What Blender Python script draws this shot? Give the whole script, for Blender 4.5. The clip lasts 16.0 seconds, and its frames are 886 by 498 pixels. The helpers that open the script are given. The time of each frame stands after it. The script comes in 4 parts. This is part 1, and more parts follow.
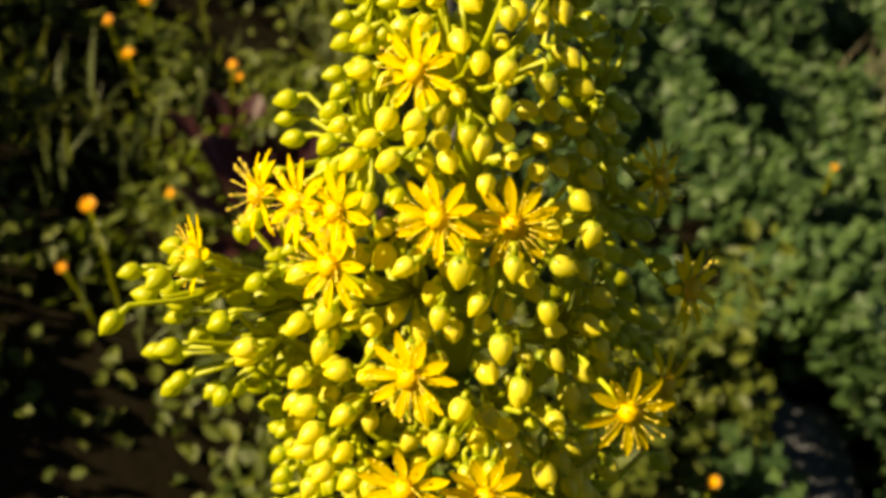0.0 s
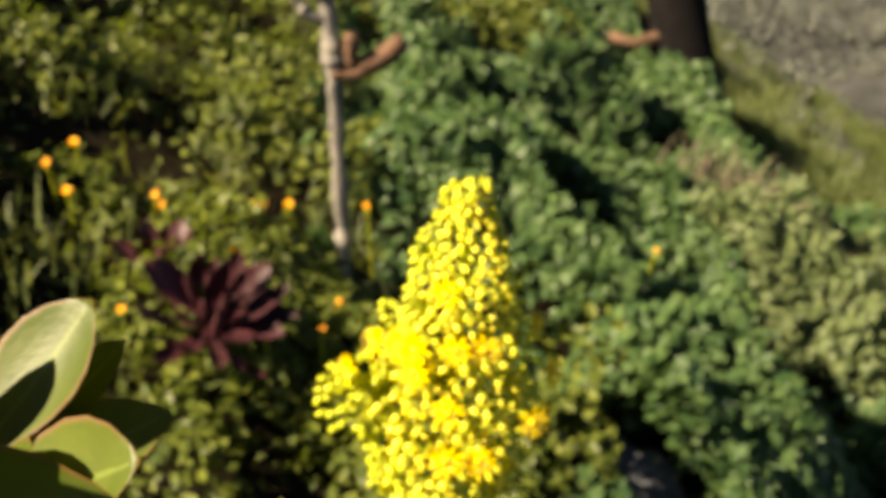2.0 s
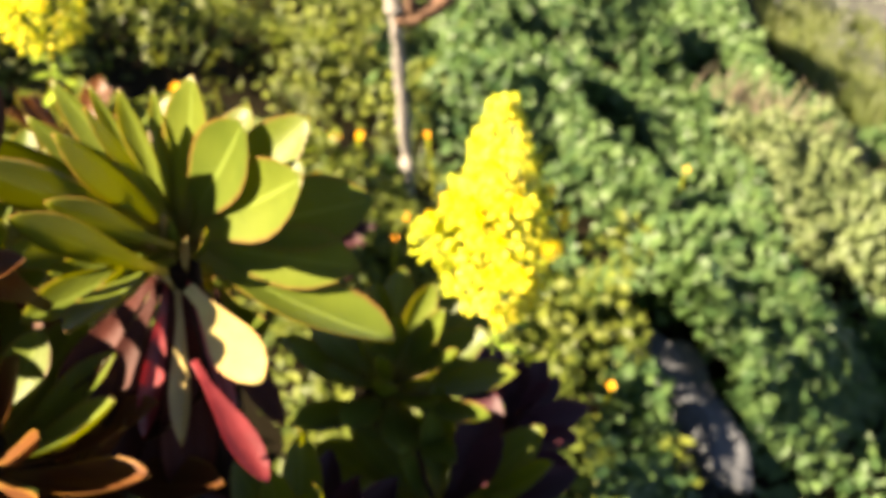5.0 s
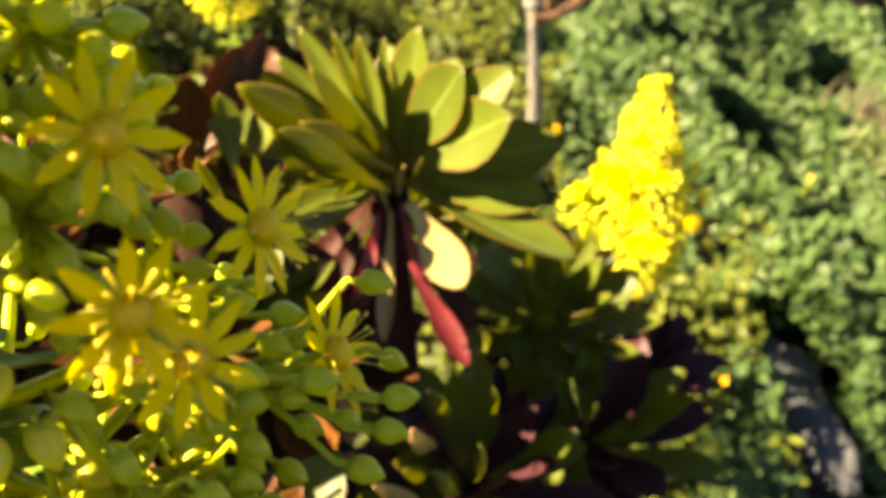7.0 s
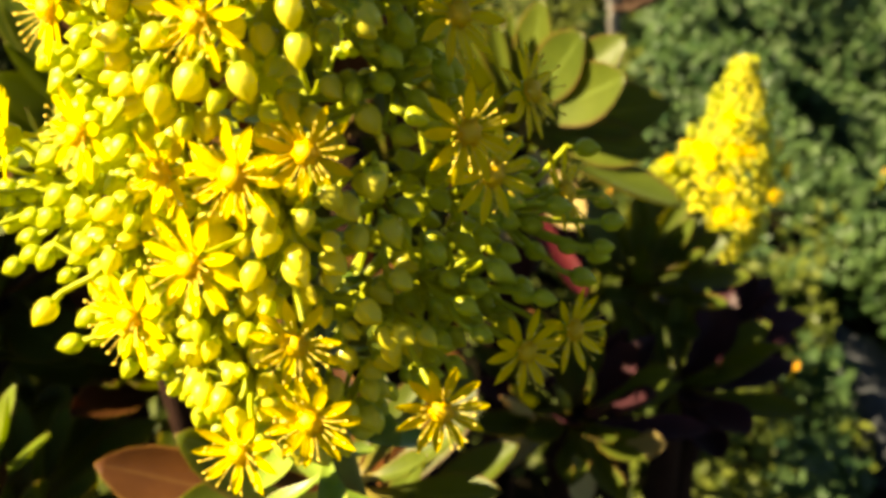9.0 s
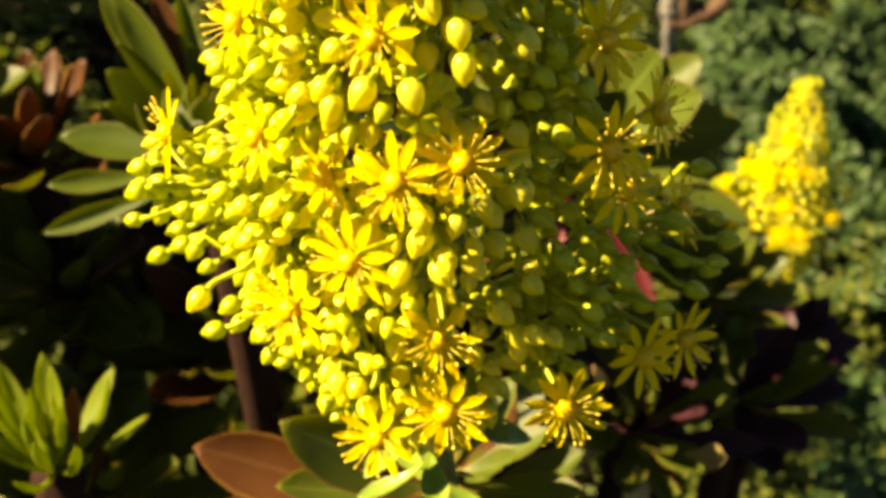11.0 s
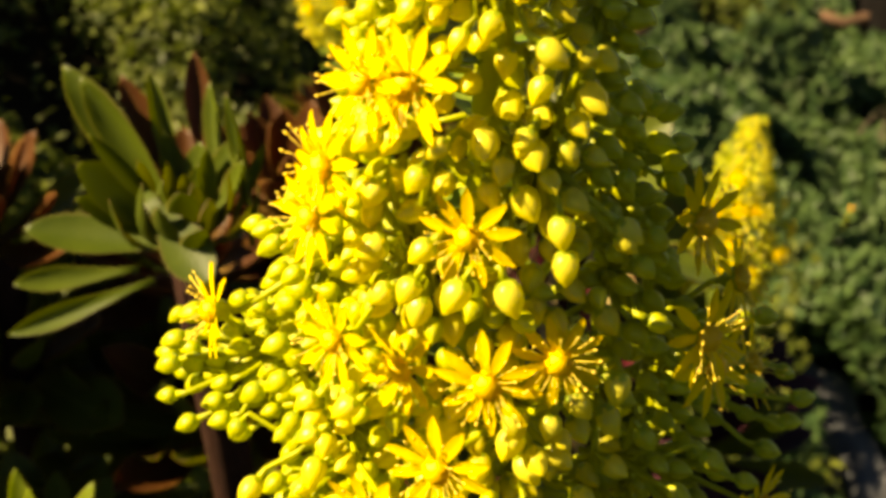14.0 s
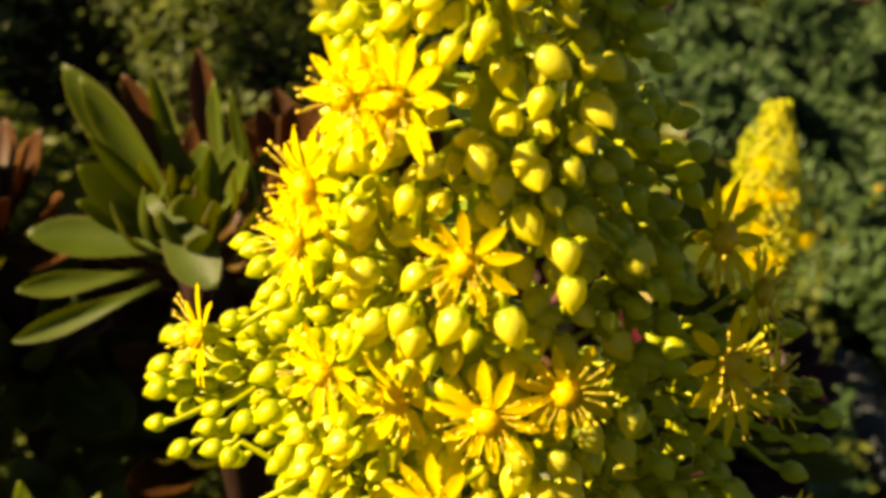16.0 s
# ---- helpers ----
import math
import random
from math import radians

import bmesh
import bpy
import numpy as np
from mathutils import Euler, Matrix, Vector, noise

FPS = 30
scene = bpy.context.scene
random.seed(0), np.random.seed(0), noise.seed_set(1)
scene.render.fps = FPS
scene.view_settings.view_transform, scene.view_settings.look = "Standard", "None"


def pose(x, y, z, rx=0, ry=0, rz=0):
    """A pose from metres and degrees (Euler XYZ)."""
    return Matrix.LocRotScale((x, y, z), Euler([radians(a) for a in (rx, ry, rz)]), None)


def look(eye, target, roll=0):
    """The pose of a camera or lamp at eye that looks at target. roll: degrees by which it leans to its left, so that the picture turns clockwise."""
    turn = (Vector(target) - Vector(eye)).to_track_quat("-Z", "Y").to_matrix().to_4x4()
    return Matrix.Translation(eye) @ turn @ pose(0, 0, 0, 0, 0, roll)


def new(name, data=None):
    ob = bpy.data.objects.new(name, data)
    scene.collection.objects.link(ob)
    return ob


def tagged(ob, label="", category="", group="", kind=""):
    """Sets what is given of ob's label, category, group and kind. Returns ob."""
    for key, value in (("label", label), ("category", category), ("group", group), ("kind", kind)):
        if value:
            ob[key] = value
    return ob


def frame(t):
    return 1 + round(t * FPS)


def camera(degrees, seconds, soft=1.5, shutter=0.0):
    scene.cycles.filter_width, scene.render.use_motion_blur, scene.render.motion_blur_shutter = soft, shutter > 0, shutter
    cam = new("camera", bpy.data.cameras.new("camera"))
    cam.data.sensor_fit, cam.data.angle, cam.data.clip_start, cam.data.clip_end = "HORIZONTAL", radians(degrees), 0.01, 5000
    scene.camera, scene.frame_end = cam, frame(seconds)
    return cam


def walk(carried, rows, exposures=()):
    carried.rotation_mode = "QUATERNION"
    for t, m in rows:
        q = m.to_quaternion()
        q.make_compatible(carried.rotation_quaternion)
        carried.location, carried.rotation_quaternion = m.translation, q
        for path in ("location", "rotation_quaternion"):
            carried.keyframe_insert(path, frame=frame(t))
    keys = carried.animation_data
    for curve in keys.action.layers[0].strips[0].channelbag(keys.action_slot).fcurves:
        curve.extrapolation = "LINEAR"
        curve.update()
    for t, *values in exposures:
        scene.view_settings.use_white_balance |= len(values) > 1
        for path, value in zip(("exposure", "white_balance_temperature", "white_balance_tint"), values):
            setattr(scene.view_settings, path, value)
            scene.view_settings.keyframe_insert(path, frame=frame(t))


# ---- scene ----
cam = camera(42.4, 16.0, soft=3.8)
cam.data.dof.use_dof = True
cam.data.dof.focus_distance = 0.22
cam.data.dof.aperture_fstop = 24
PATH = [
    (0, (0.0, 0.0, 1.0), (0.026, 1.678, -0.088), 0.9),
    (0.5, (-0.004, -0.031, 1.028), (0.062, 1.668, -0.026), 0.8),
    (1, (-0.023, -0.087, 1.072), (0.11, 1.628, 0.052), 1.0),
    (1.5, (-0.055, -0.163, 1.125), (0.163, 1.564, 0.14), 1.9),
    (2, (-0.08, -0.266, 1.195), (0.206, 1.462, 0.229), 2.1),
    (2.5, (-0.095, -0.347, 1.244), (0.226, 1.384, 0.294), 1.8),
    (3, (-0.104, -0.417, 1.305), (0.222, 1.307, 0.345), 1.3),
    (3.5, (-0.105, -0.454, 1.307), (0.198, 1.264, 0.329), 0.4),
    (4, (-0.11, -0.49, 1.307), (0.162, 1.209, 0.288), -0.2),
    (6.5, (-0.148, -0.617, 1.326), (-0.112, 1.075, 0.261), -1.1),
    (7, (-0.163, -0.634, 1.327), (-0.162, 1.068, 0.276), -0.6),
    (7.5, (-0.172, -0.652, 1.331), (-0.198, 1.049, 0.28), -0.6),
    (8, (-0.178, -0.673, 1.334), (-0.23, 1.031, 0.288), -1.6),
    (8.5, (-0.185, -0.691, 1.337), (-0.259, 1.008, 0.285), -1.5),
    (9, (-0.192, -0.709, 1.341), (-0.301, 0.988, 0.288), -1.5),
    (9.5, (-0.198, -0.725, 1.344), (-0.343, 0.967, 0.287), -1.5),
    (12, (-0.226, -0.72, 1.351), (-0.373, 0.985, 0.315), 1.2),
    (12.5, (-0.235, -0.712, 1.352), (-0.316, 0.994, 0.313), 0.9),
    (13, (-0.236, -0.708, 1.357), (-0.315, 1.0, 0.319), 1.2),
    (13.5, (-0.242, -0.699, 1.367), (-0.282, 0.993, 0.303), 0.7),
    (14, (-0.244, -0.694, 1.37), (-0.267, 1.018, 0.337), 1.2),
    (14.5, (-0.243, -0.681, 1.374), (-0.265, 1.022, 0.326), 1.1),
    (15, (-0.239, -0.678, 1.381), (-0.294, 1.018, 0.322), 0.1),
    (15.5, (-0.239, -0.674, 1.377), (-0.307, 1.014, 0.306), -0.4),
    (16, (-0.24, -0.678, 1.368), (-0.304, 1.017, 0.309), -0.3),
]
EXPOSURES = [(0.0, 1.2, 9200, 6), (1.0, 1.28, 8900, 6), (2.0, 2.12, 8000, 14), (2.5, 2.6, 7400, 16), (3.5, 3.15, 6700, 18), (4.2, 3.2, 6900, 17), (6.5, 3.28, 9600, 14), (7.0, 3.18, 9500, 12),
             (7.5, 3.18, 9100, 10), (8.5, 2.63, 9100, 6), (9.1, 2.16, 9000, 6), (9.5, 2.25, 9000, 5), (12.0, 1.86, 10350, 11), (13.5, 1.66, 10300, 10), (16.0, 1.5, 10300, 10)]
walk(cam, [(t, look(eye, target, roll)) for t, eye, target, roll in PATH],
     exposures=EXPOSURES)

import collections

# ---- daylight: low winter sun from the slope above, clear sky ----
SUN = Vector((-0.75, -0.17, 0.64)).normalized()
world = bpy.data.worlds.new("sky")
scene.world = world
world.use_nodes = True
wn, wl = world.node_tree.nodes, world.node_tree.links
sky = wn.new("ShaderNodeTexSky")
sky.sky_type, sky.sun_disc = "NISHITA", False
sky.sun_elevation = math.asin(SUN.z)
sky.altitude, sky.air_density, sky.dust_density = 2200, 0.4, 0.2
sky.sun_rotation = math.atan2(SUN.x, SUN.y)
wn["Background"].inputs["Strength"].default_value = 0.05
wl.new(sky.outputs[0], wn["Background"].inputs["Color"])
sun = new("sun", bpy.data.lights.new("sun", "SUN"))
sun.data.energy, sun.data.angle, sun.data.color = 5.0, radians(0.5), (1.0, 0.90, 0.72)
sun.matrix_world = look(SUN * 5, (0, 0, 0))


# ---- materials ----
def material(name, low, high, rough=0.5, grain=60.0, through_light=0.0, glow=None, bump=0.15, spread=0.12, vary="object",
             edge=None, spec=0.4, tip=None, detail=6.0, neck=None, rib=None):
    """A surface with colour between low and high (coarse and fine noise, and one piece against the next),
    a coloured rim along the leaf's edge, and a share of light let through."""
    m = bpy.data.materials.new(name)
    m.use_nodes = True
    n, l = m.node_tree.nodes, m.node_tree.links
    b, out = n["Principled BSDF"], n["Material Output"]
    pos = n.new("ShaderNodeTexCoord")
    n1, n2 = n.new("ShaderNodeTexNoise"), n.new("ShaderNodeTexNoise")
    n1.inputs["Scale"].default_value, n2.inputs["Scale"].default_value = grain, grain * 7
    n1.inputs["Detail"].default_value = n2.inputs["Detail"].default_value = detail
    for t in (n1, n2):
        l.new(pos.outputs["Object"], t.inputs["Vector"])
    add = n.new("ShaderNodeMath")
    add.operation = "MULTIPLY_ADD"
    add.inputs[1].default_value = 0.35
    l.new(n2.outputs["Fac"], add.inputs[0])
    l.new(n1.outputs["Fac"], add.inputs[2])
    if vary == "island":
        r = n.new("ShaderNodeNewGeometry").outputs["Random Per Island"]
    else:
        r = n.new("ShaderNodeObjectInfo").outputs["Random"]
    mixr = n.new("ShaderNodeMath")
    mixr.operation = "MULTIPLY_ADD"
    mixr.inputs[1].default_value = spread * 5
    l.new(r, mixr.inputs[0])
    l.new(add.outputs[0], mixr.inputs[2])
    ramp = n.new("ShaderNodeMapRange")
    ramp.inputs["From Min"].default_value, ramp.inputs["From Max"].default_value = 0.42, 0.98 + spread * 5
    l.new(mixr.outputs[0], ramp.inputs["Value"])
    mix = n.new("ShaderNodeMix")
    mix.data_type = "RGBA"
    mix.inputs["A"].default_value, mix.inputs["B"].default_value = (*low, 1), (*high, 1)
    l.new(ramp.outputs[0], mix.inputs["Factor"])
    colour = mix.outputs["Result"]
    if edge or tip or neck or rib:
        uv = n.new("ShaderNodeUVMap")
        sep = n.new("ShaderNodeSeparateXYZ")
        l.new(uv.outputs[0], sep.inputs[0])
    for tint, axis, a, z in ((rib, "X", 0.10, -0.03), (neck, "Y", 0.34, 0.02), (edge, "X", 0.88, 1.06), (tip, "Y", 0.35, 1.0)):
        if tint:
            band = n.new("ShaderNodeMapRange")
            band.inputs["From Min"].default_value, band.inputs["From Max"].default_value = a, z
            l.new(sep.outputs[axis], band.inputs["Value"])
            over = n.new("ShaderNodeMix")
            over.data_type = "RGBA"
            over.inputs["B"].default_value = (*tint, 1)
            l.new(band.outputs[0], over.inputs["Factor"])
            l.new(colour, over.inputs["A"])
            colour = over.outputs["Result"]
    l.new(colour, b.inputs["Base Color"])
    b.inputs["Roughness"].default_value = rough
    b.inputs["Specular IOR Level"].default_value = spec
    if bump:
        bp = n.new("ShaderNodeBump")
        bp.inputs["Strength"].default_value, bp.inputs["Distance"].default_value = bump, 0.002
        l.new(n2.outputs["Fac"], bp.inputs["Height"])
        l.new(bp.outputs[0], b.inputs["Normal"])
    if through_light:
        tr, both = n.new("ShaderNodeBsdfTranslucent"), n.new("ShaderNodeMixShader")
        tint = n.new("ShaderNodeMix")
        tint.data_type, tint.blend_type = "RGBA", "MIX"
        tint.inputs["Factor"].default_value = 0.65
        tint.inputs["B"].default_value = (*(glow or high), 1)
        l.new(colour, tint.inputs["A"])
        l.new(tint.outputs["Result"], tr.inputs["Color"])
        both.inputs[0].default_value = through_light
        l.new(b.outputs[0], both.inputs[1])
        l.new(tr.outputs[0], both.inputs[2])
        l.new(both.outputs[0], out.inputs["Surface"])
    return m


PETAL = material("petal_yellow", (0.90, 0.58, 0.006), (0.96, 0.74, 0.012), 0.45, 300, 0.50, (0.97, 0.80, 0.008), 0.1, spec=0.2)
CARPEL = material("carpel_gold", (0.80, 0.45, 0.01), (0.88, 0.58, 0.01), 0.5, 400, 0.15, None, 0.2)
STAMEN = material("stamen_pale_yellow", (0.85, 0.62, 0.05), (0.92, 0.75, 0.12), 0.4, 400, 0.2, None, 0)
BUD = material("bud_lime_yellow", (0.64, 0.60, 0.05), (0.90, 0.82, 0.11), 0.27, 250, 0.45, (0.90, 0.84, 0.03), 0.12, tip=(0.92, 0.78, 0.05), spec=0.5, spread=0.22)
YOUNG = material("young_bud_green", (0.38, 0.42, 0.02), (0.60, 0.60, 0.035), 0.35, 250, 0.40, (0.60, 0.66, 0.015), 0.12, spec=0.4, spread=0.22)
CALYX = material("calyx_green", (0.24, 0.36, 0.03), (0.42, 0.50, 0.05), 0.35, 250, 0.40, (0.62, 0.70, 0.03), 0.1)
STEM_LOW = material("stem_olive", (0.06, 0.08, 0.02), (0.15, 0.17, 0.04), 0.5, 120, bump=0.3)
STALK = material("stalk_green", (0.38, 0.43, 0.022), (0.56, 0.58, 0.035), 0.42, 200, 0.35, (0.66, 0.70, 0.02), 0.15)
BRACT = material("bract_green", (0.10, 0.20, 0.03), (0.30, 0.40, 0.05), 0.35, 5, 0.3, (0.4, 0.55, 0.03), 0.1, edge=(0.42, 0.30, 0.06))
LEAF = material("aeonium_leaf_green", (0.050, 0.080, 0.010), (0.128, 0.160, 0.022), 0.44, 5, 0.50, (0.50, 0.50, 0.012), 0.10, edge=(0.22, 0.060, 0.030), spec=0.3, neck=(0.36, 0.26, 0.06), rib=(0.19, 0.25, 0.05))
LEAF_RED = material("aeonium_leaf_bronze", (0.040, 0.014, 0.005), (0.105, 0.038, 0.009), 0.45, 5, 0.20, (0.40, 0.14, 0.010), 0.10, edge=(0.22, 0.11, 0.02), spec=0.18, neck=(0.20, 0.13, 0.03), rib=(0.12, 0.055, 0.015))
LEAF_DARK = material("aeonium_leaf_purple", (0.018, 0.007, 0.008), (0.066, 0.017, 0.024), 0.5, 6, 0.15, (0.3, 0.03, 0.06), 0.1, edge=(0.10, 0.02, 0.03), spec=0.25)
LEAF_WINE = material("aeonium_leaf_wine_red", (0.07, 0.010, 0.012), (0.24, 0.035, 0.040), 0.34, 6, 0.35, (0.6, 0.08, 0.06), 0.12)
LEAF_SKIRT = material("aeonium_leaf_dried", (0.020, 0.006, 0.004), (0.075, 0.018, 0.012), 0.6, 6, 0.15, (0.25, 0.04, 0.02), 0.2, spec=0.15)
# LEAF without neck and rib, a little shade put into its colour
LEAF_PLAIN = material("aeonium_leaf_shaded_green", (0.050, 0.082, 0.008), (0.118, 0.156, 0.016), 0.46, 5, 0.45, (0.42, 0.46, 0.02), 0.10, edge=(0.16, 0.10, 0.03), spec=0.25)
LEAF_LIME = material("aeonium_leaf_lime", (0.10, 0.15, 0.012), (0.24, 0.30, 0.03), 0.45, 5, 0.5, (0.50, 0.58, 0.02), 0.10, edge=(0.26, 0.16, 0.03), spec=0.25)
LEAF_OLD = material("aeonium_leaf_withering", (0.30, 0.20, 0.08), (0.48, 0.43, 0.16), 0.4, 7, 0.3, (0.6, 0.40, 0.12), 0.2, edge=(0.34, 0.09, 0.06))
BARK = material("aeonium_bark", (0.010, 0.005, 0.003), (0.036, 0.016, 0.011), 0.9, 90, bump=0.8, spec=0.08)
IVY = material("ivy_leaf", (0.010, 0.034, 0.012), (0.074, 0.122, 0.038), 0.46, 12, 0.25, (0.12, 0.25, 0.05), 0.1, spread=0.2, vary="island", spec=0.2)
HERB = material("herb_leaf", (0.012, 0.028, 0.005), (0.128, 0.148, 0.022), 0.5, 12, 0.28, (0.22, 0.30, 0.02), 0.1, spread=0.2, vary="island", spec=0.2)
SHRUB = material("pale_shrub_leaf", (0.030, 0.050, 0.018), (0.120, 0.150, 0.060), 0.5, 12, 0.25, (0.2, 0.28, 0.06), 0.1, spread=0.2, vary="island", spec=0.2)
GRASS = material("grass_blade", (0.026, 0.046, 0.012), (0.105, 0.130, 0.034), 0.55, 8, 0.25, (0.35, 0.38, 0.03), 0.1, spread=0.2, vary="island")
DRY = material("dry_twigs", (0.022, 0.028, 0.020), (0.125, 0.136, 0.115), 0.85, 8, 0, None, 0.2, spread=0.2, vary="island")
STRAW = material("dry_brown_stalk", (0.05, 0.042, 0.028), (0.14, 0.115, 0.075), 0.8, 8, 0.15, None, 0.1, spread=0.2, vary="island")
ORANGE = material("marigold_petal", (0.72, 0.27, 0.01), (0.82, 0.42, 0.01), 0.5, 80, 0.3, (0.9, 0.4, 0.01), 0.1)
# near-black: shade between and under the plants is put into the colour
SOIL = material("shade_darkened_soil", (0.005, 0.004, 0.002), (0.014, 0.011, 0.006), 0.95, 9, bump=1.0, spec=0.03)
# grey stone with bluish shade put into its colour
STONE = material("shade_tinted_stone", (0.030, 0.034, 0.040), (0.120, 0.126, 0.138), 0.85, 22, bump=1.0, spec=0.2)
GREYBARK = material("pale_grey_bark", (0.075, 0.068, 0.060), (0.29, 0.275, 0.25), 0.9, 34, bump=1.0, spec=0.1)
CUTWOOD = material("cut_branch_wood", (0.045, 0.024, 0.016), (0.135, 0.080, 0.052), 0.9, 40, bump=0.9, spec=0.1)
# the shade of the tree's crown is put into this bark colour
DARKBARK = material("shade_darkened_bark", (0.003, 0.003, 0.003), (0.012, 0.010, 0.010), 0.95, 14, bump=1.0, spec=0.05)


# ---- helpers ----
def mesh(name, verts, faces, mats, slots=None, uvs=None, smooth=True):
    me = bpy.data.meshes.new(name)
    me.from_pydata([tuple(v) for v in verts], [], [tuple(f) for f in faces])
    for m in mats:
        me.materials.append(m)
    if slots is not None:
        me.polygons.foreach_set("material_index", slots)
    me.polygons.foreach_set("use_smooth", [smooth] * len(me.polygons))
    if uvs is not None:
        layer = me.uv_layers.new(name="UVMap")
        idx = [v for p in me.polygons for v in p.vertices]
        layer.data.foreach_set("uv", [c for v in idx for c in uvs[v]])
    me.update()
    return me


def part(name, data, parent, m=None, label=""):
    ob = new(name, data)
    ob.parent = parent
    if m is not None:
        ob.matrix_basis = m
    return tagged(ob, label)


def thing(name, place, label, category, group="", kind=""):
    ob = new(name)
    ob.empty_display_size = 0.02
    ob.location = place
    return tagged(ob, label, category, group, kind)


def facing(place, way, spin=0.0, size=1.0):
    """Local z along way."""
    q = Vector(way).normalized().to_track_quat("Z", "Y")
    return Matrix.Translation(place) @ q.to_matrix().to_4x4() @ Matrix.Rotation(spin, 4, "Z") @ Matrix.Diagonal((size, size, size, 1))


def tube(points, radii, seg=8, verts=None, faces=None):
    """Adds a closed tube along points to verts and faces."""
    verts = [] if verts is None else verts
    faces = [] if faces is None else faces
    base, pts = len(verts), [Vector(p) for p in points]
    for i, p in enumerate(pts):
        d = (pts[min(i + 1, len(pts) - 1)] - pts[max(i - 1, 0)]).normalized()
        q = d.to_track_quat("Z", "Y")
        for k in range(seg):
            a = 2 * math.pi * k / seg
            verts.append(p + q @ Vector((math.cos(a), math.sin(a), 0)) * radii[i])
    for i in range(len(pts) - 1):
        for k in range(seg):
            a, b = base + i * seg + k, base + i * seg + (k + 1) % seg
            faces.append((a, b, b + seg, a + seg))
    faces.append([base + k for k in range(seg)][::-1])
    faces.append([base + (len(pts) - 1) * seg + k for k in range(seg)])
    return verts, faces


def rough_tube(points, radii, seg, knobble, seed):
    verts, faces = tube(points, radii, seg)
    off = Vector((seed * 3.1, seed * 1.7, 0))
    return [v + noise.noise_vector(v * 40 + off) * knobble + noise.noise_vector(v * 130 + off) * knobble * 0.5 for v in verts], faces


def bend(a, b, sag, n=5):
    a, b = Vector(a), Vector(b)
    return [a.lerp(b, i / n) + Vector((0, 0, sag)) * math.sin(math.pi * i / n) for i in range(n + 1)]


# ---- pieces of the flower spikes ----
def bud_mesh(name, length, radius, twist):
    rings = [(0.0, 0.34), (0.07, 0.70), (0.19, 0.93), (0.34, 1.0), (0.51, 0.95), (0.67, 0.77), (0.81, 0.51), (0.92, 0.25), (1.0, 0.03)]
    seg, verts, faces, slots, uvs = 15, [], [], [], []
    for z, r in rings:
        for k in range(seg):
            a = 2 * math.pi * k / seg
            rr = radius * r * (1 + (0.07 + 0.16 * z) * abs(math.cos(2.5 * a + twist * z * 2.5)) - 0.05)
            verts.append((rr * math.cos(a), rr * math.sin(a), z * length))
            uvs.append((0.5, z))
    for i in range(len(rings) - 1):
        for k in range(seg):
            faces.append((i * seg + k, i * seg + (k + 1) % seg, (i + 1) * seg + (k + 1) % seg, (i + 1) * seg + k))
            slots.append(1 if i < 1 or (i == 1 and k % 3) else 0)
    faces.append(list(range(seg))[::-1])
    slots.append(1)
    return mesh(name, verts, faces, [BUD, CALYX], slots, uvs)


def petal_mesh(name, length, width, lift, curl):
    verts, uvs, faces = [], [], []
    prof = [(0.0, 0.40), (0.2, 0.70), (0.42, 0.98), (0.60, 1.0), (0.77, 0.80), (0.91, 0.42), (1.0, 0.05)]
    for u, w in prof:
        for k in (-1, 0, 1):
            x = 0.0015 + u * length
            verts.append((x, k * w * width / 2, lift * u * length - curl * u * u * length + abs(k) * 0.12 * width))
            uvs.append((abs(k), u))
    for i in range(len(prof) - 1):
        for k in range(2):
            a = i * 3 + k
            faces.append((a, a + 3, a + 4, a + 1))
    return mesh(name, verts, faces, [PETAL], None, uvs)


def heart_mesh():
    """Flower's middle: a calyx cup below, a dome of carpels above."""
    verts, faces, slots, seg = [], [], [], 16
    rings = [(-0.0030, 0.0006), (-0.0022, 0.0016), (-0.0006, 0.0022), (0.0006, 0.0024), (0.0018, 0.0021), (0.0026, 0.0013), (0.0028, 0.0003)]
    for i, (z, r) in enumerate(rings):
        for k in range(seg):
            a = 2 * math.pi * k / seg
            rr = r * (1 + (0.14 * math.cos(8 * a) if i >= 3 else 0.05 * math.cos(8 * a)))
            verts.append((rr * math.cos(a), rr * math.sin(a), z))
    for i in range(len(rings) - 1):
        for k in range(seg):
            faces.append((i * seg + k, i * seg + (k + 1) % seg, (i + 1) * seg + (k + 1) % seg, (i + 1) * seg + k))
            slots.append(0 if i < 3 else 1)
    faces += [list(range(seg))[::-1], [(len(rings) - 1) * seg + k for k in range(seg)]]
    return mesh("flower", verts, faces, [CALYX, CARPEL], slots + [0, 1])


def stamens_mesh(seed):
    rnd, verts, faces = random.Random(seed), [], []
    for k in range(18):
        a = 2 * math.pi * k / 18 + rnd.uniform(-0.12, 0.12)
        lean, long = rnd.uniform(0.55, 1.15), rnd.uniform(0.0042, 0.0066)
        d = Vector((math.cos(a) * math.sin(lean), math.sin(a) * math.sin(lean), math.cos(lean)))
        p0 = Vector((math.cos(a), math.sin(a), 0)) * 0.0018 + Vector((0, 0, 0.0008))
        p1 = p0 + d * long
        tube([p0, p0.lerp(p1, 0.5) + Vector((0, 0, 0.0003)), p1], [0.00012, 0.00010, 0.00009], 4, verts, faces)
        tube([p1 - d * 0.0002, p1 + d * 0.0002, p1 + d * 0.0006], [0.00016, 0.00030, 0.00016], 5, verts, faces)
    return mesh("stamen_ring", verts, faces, [STAMEN])


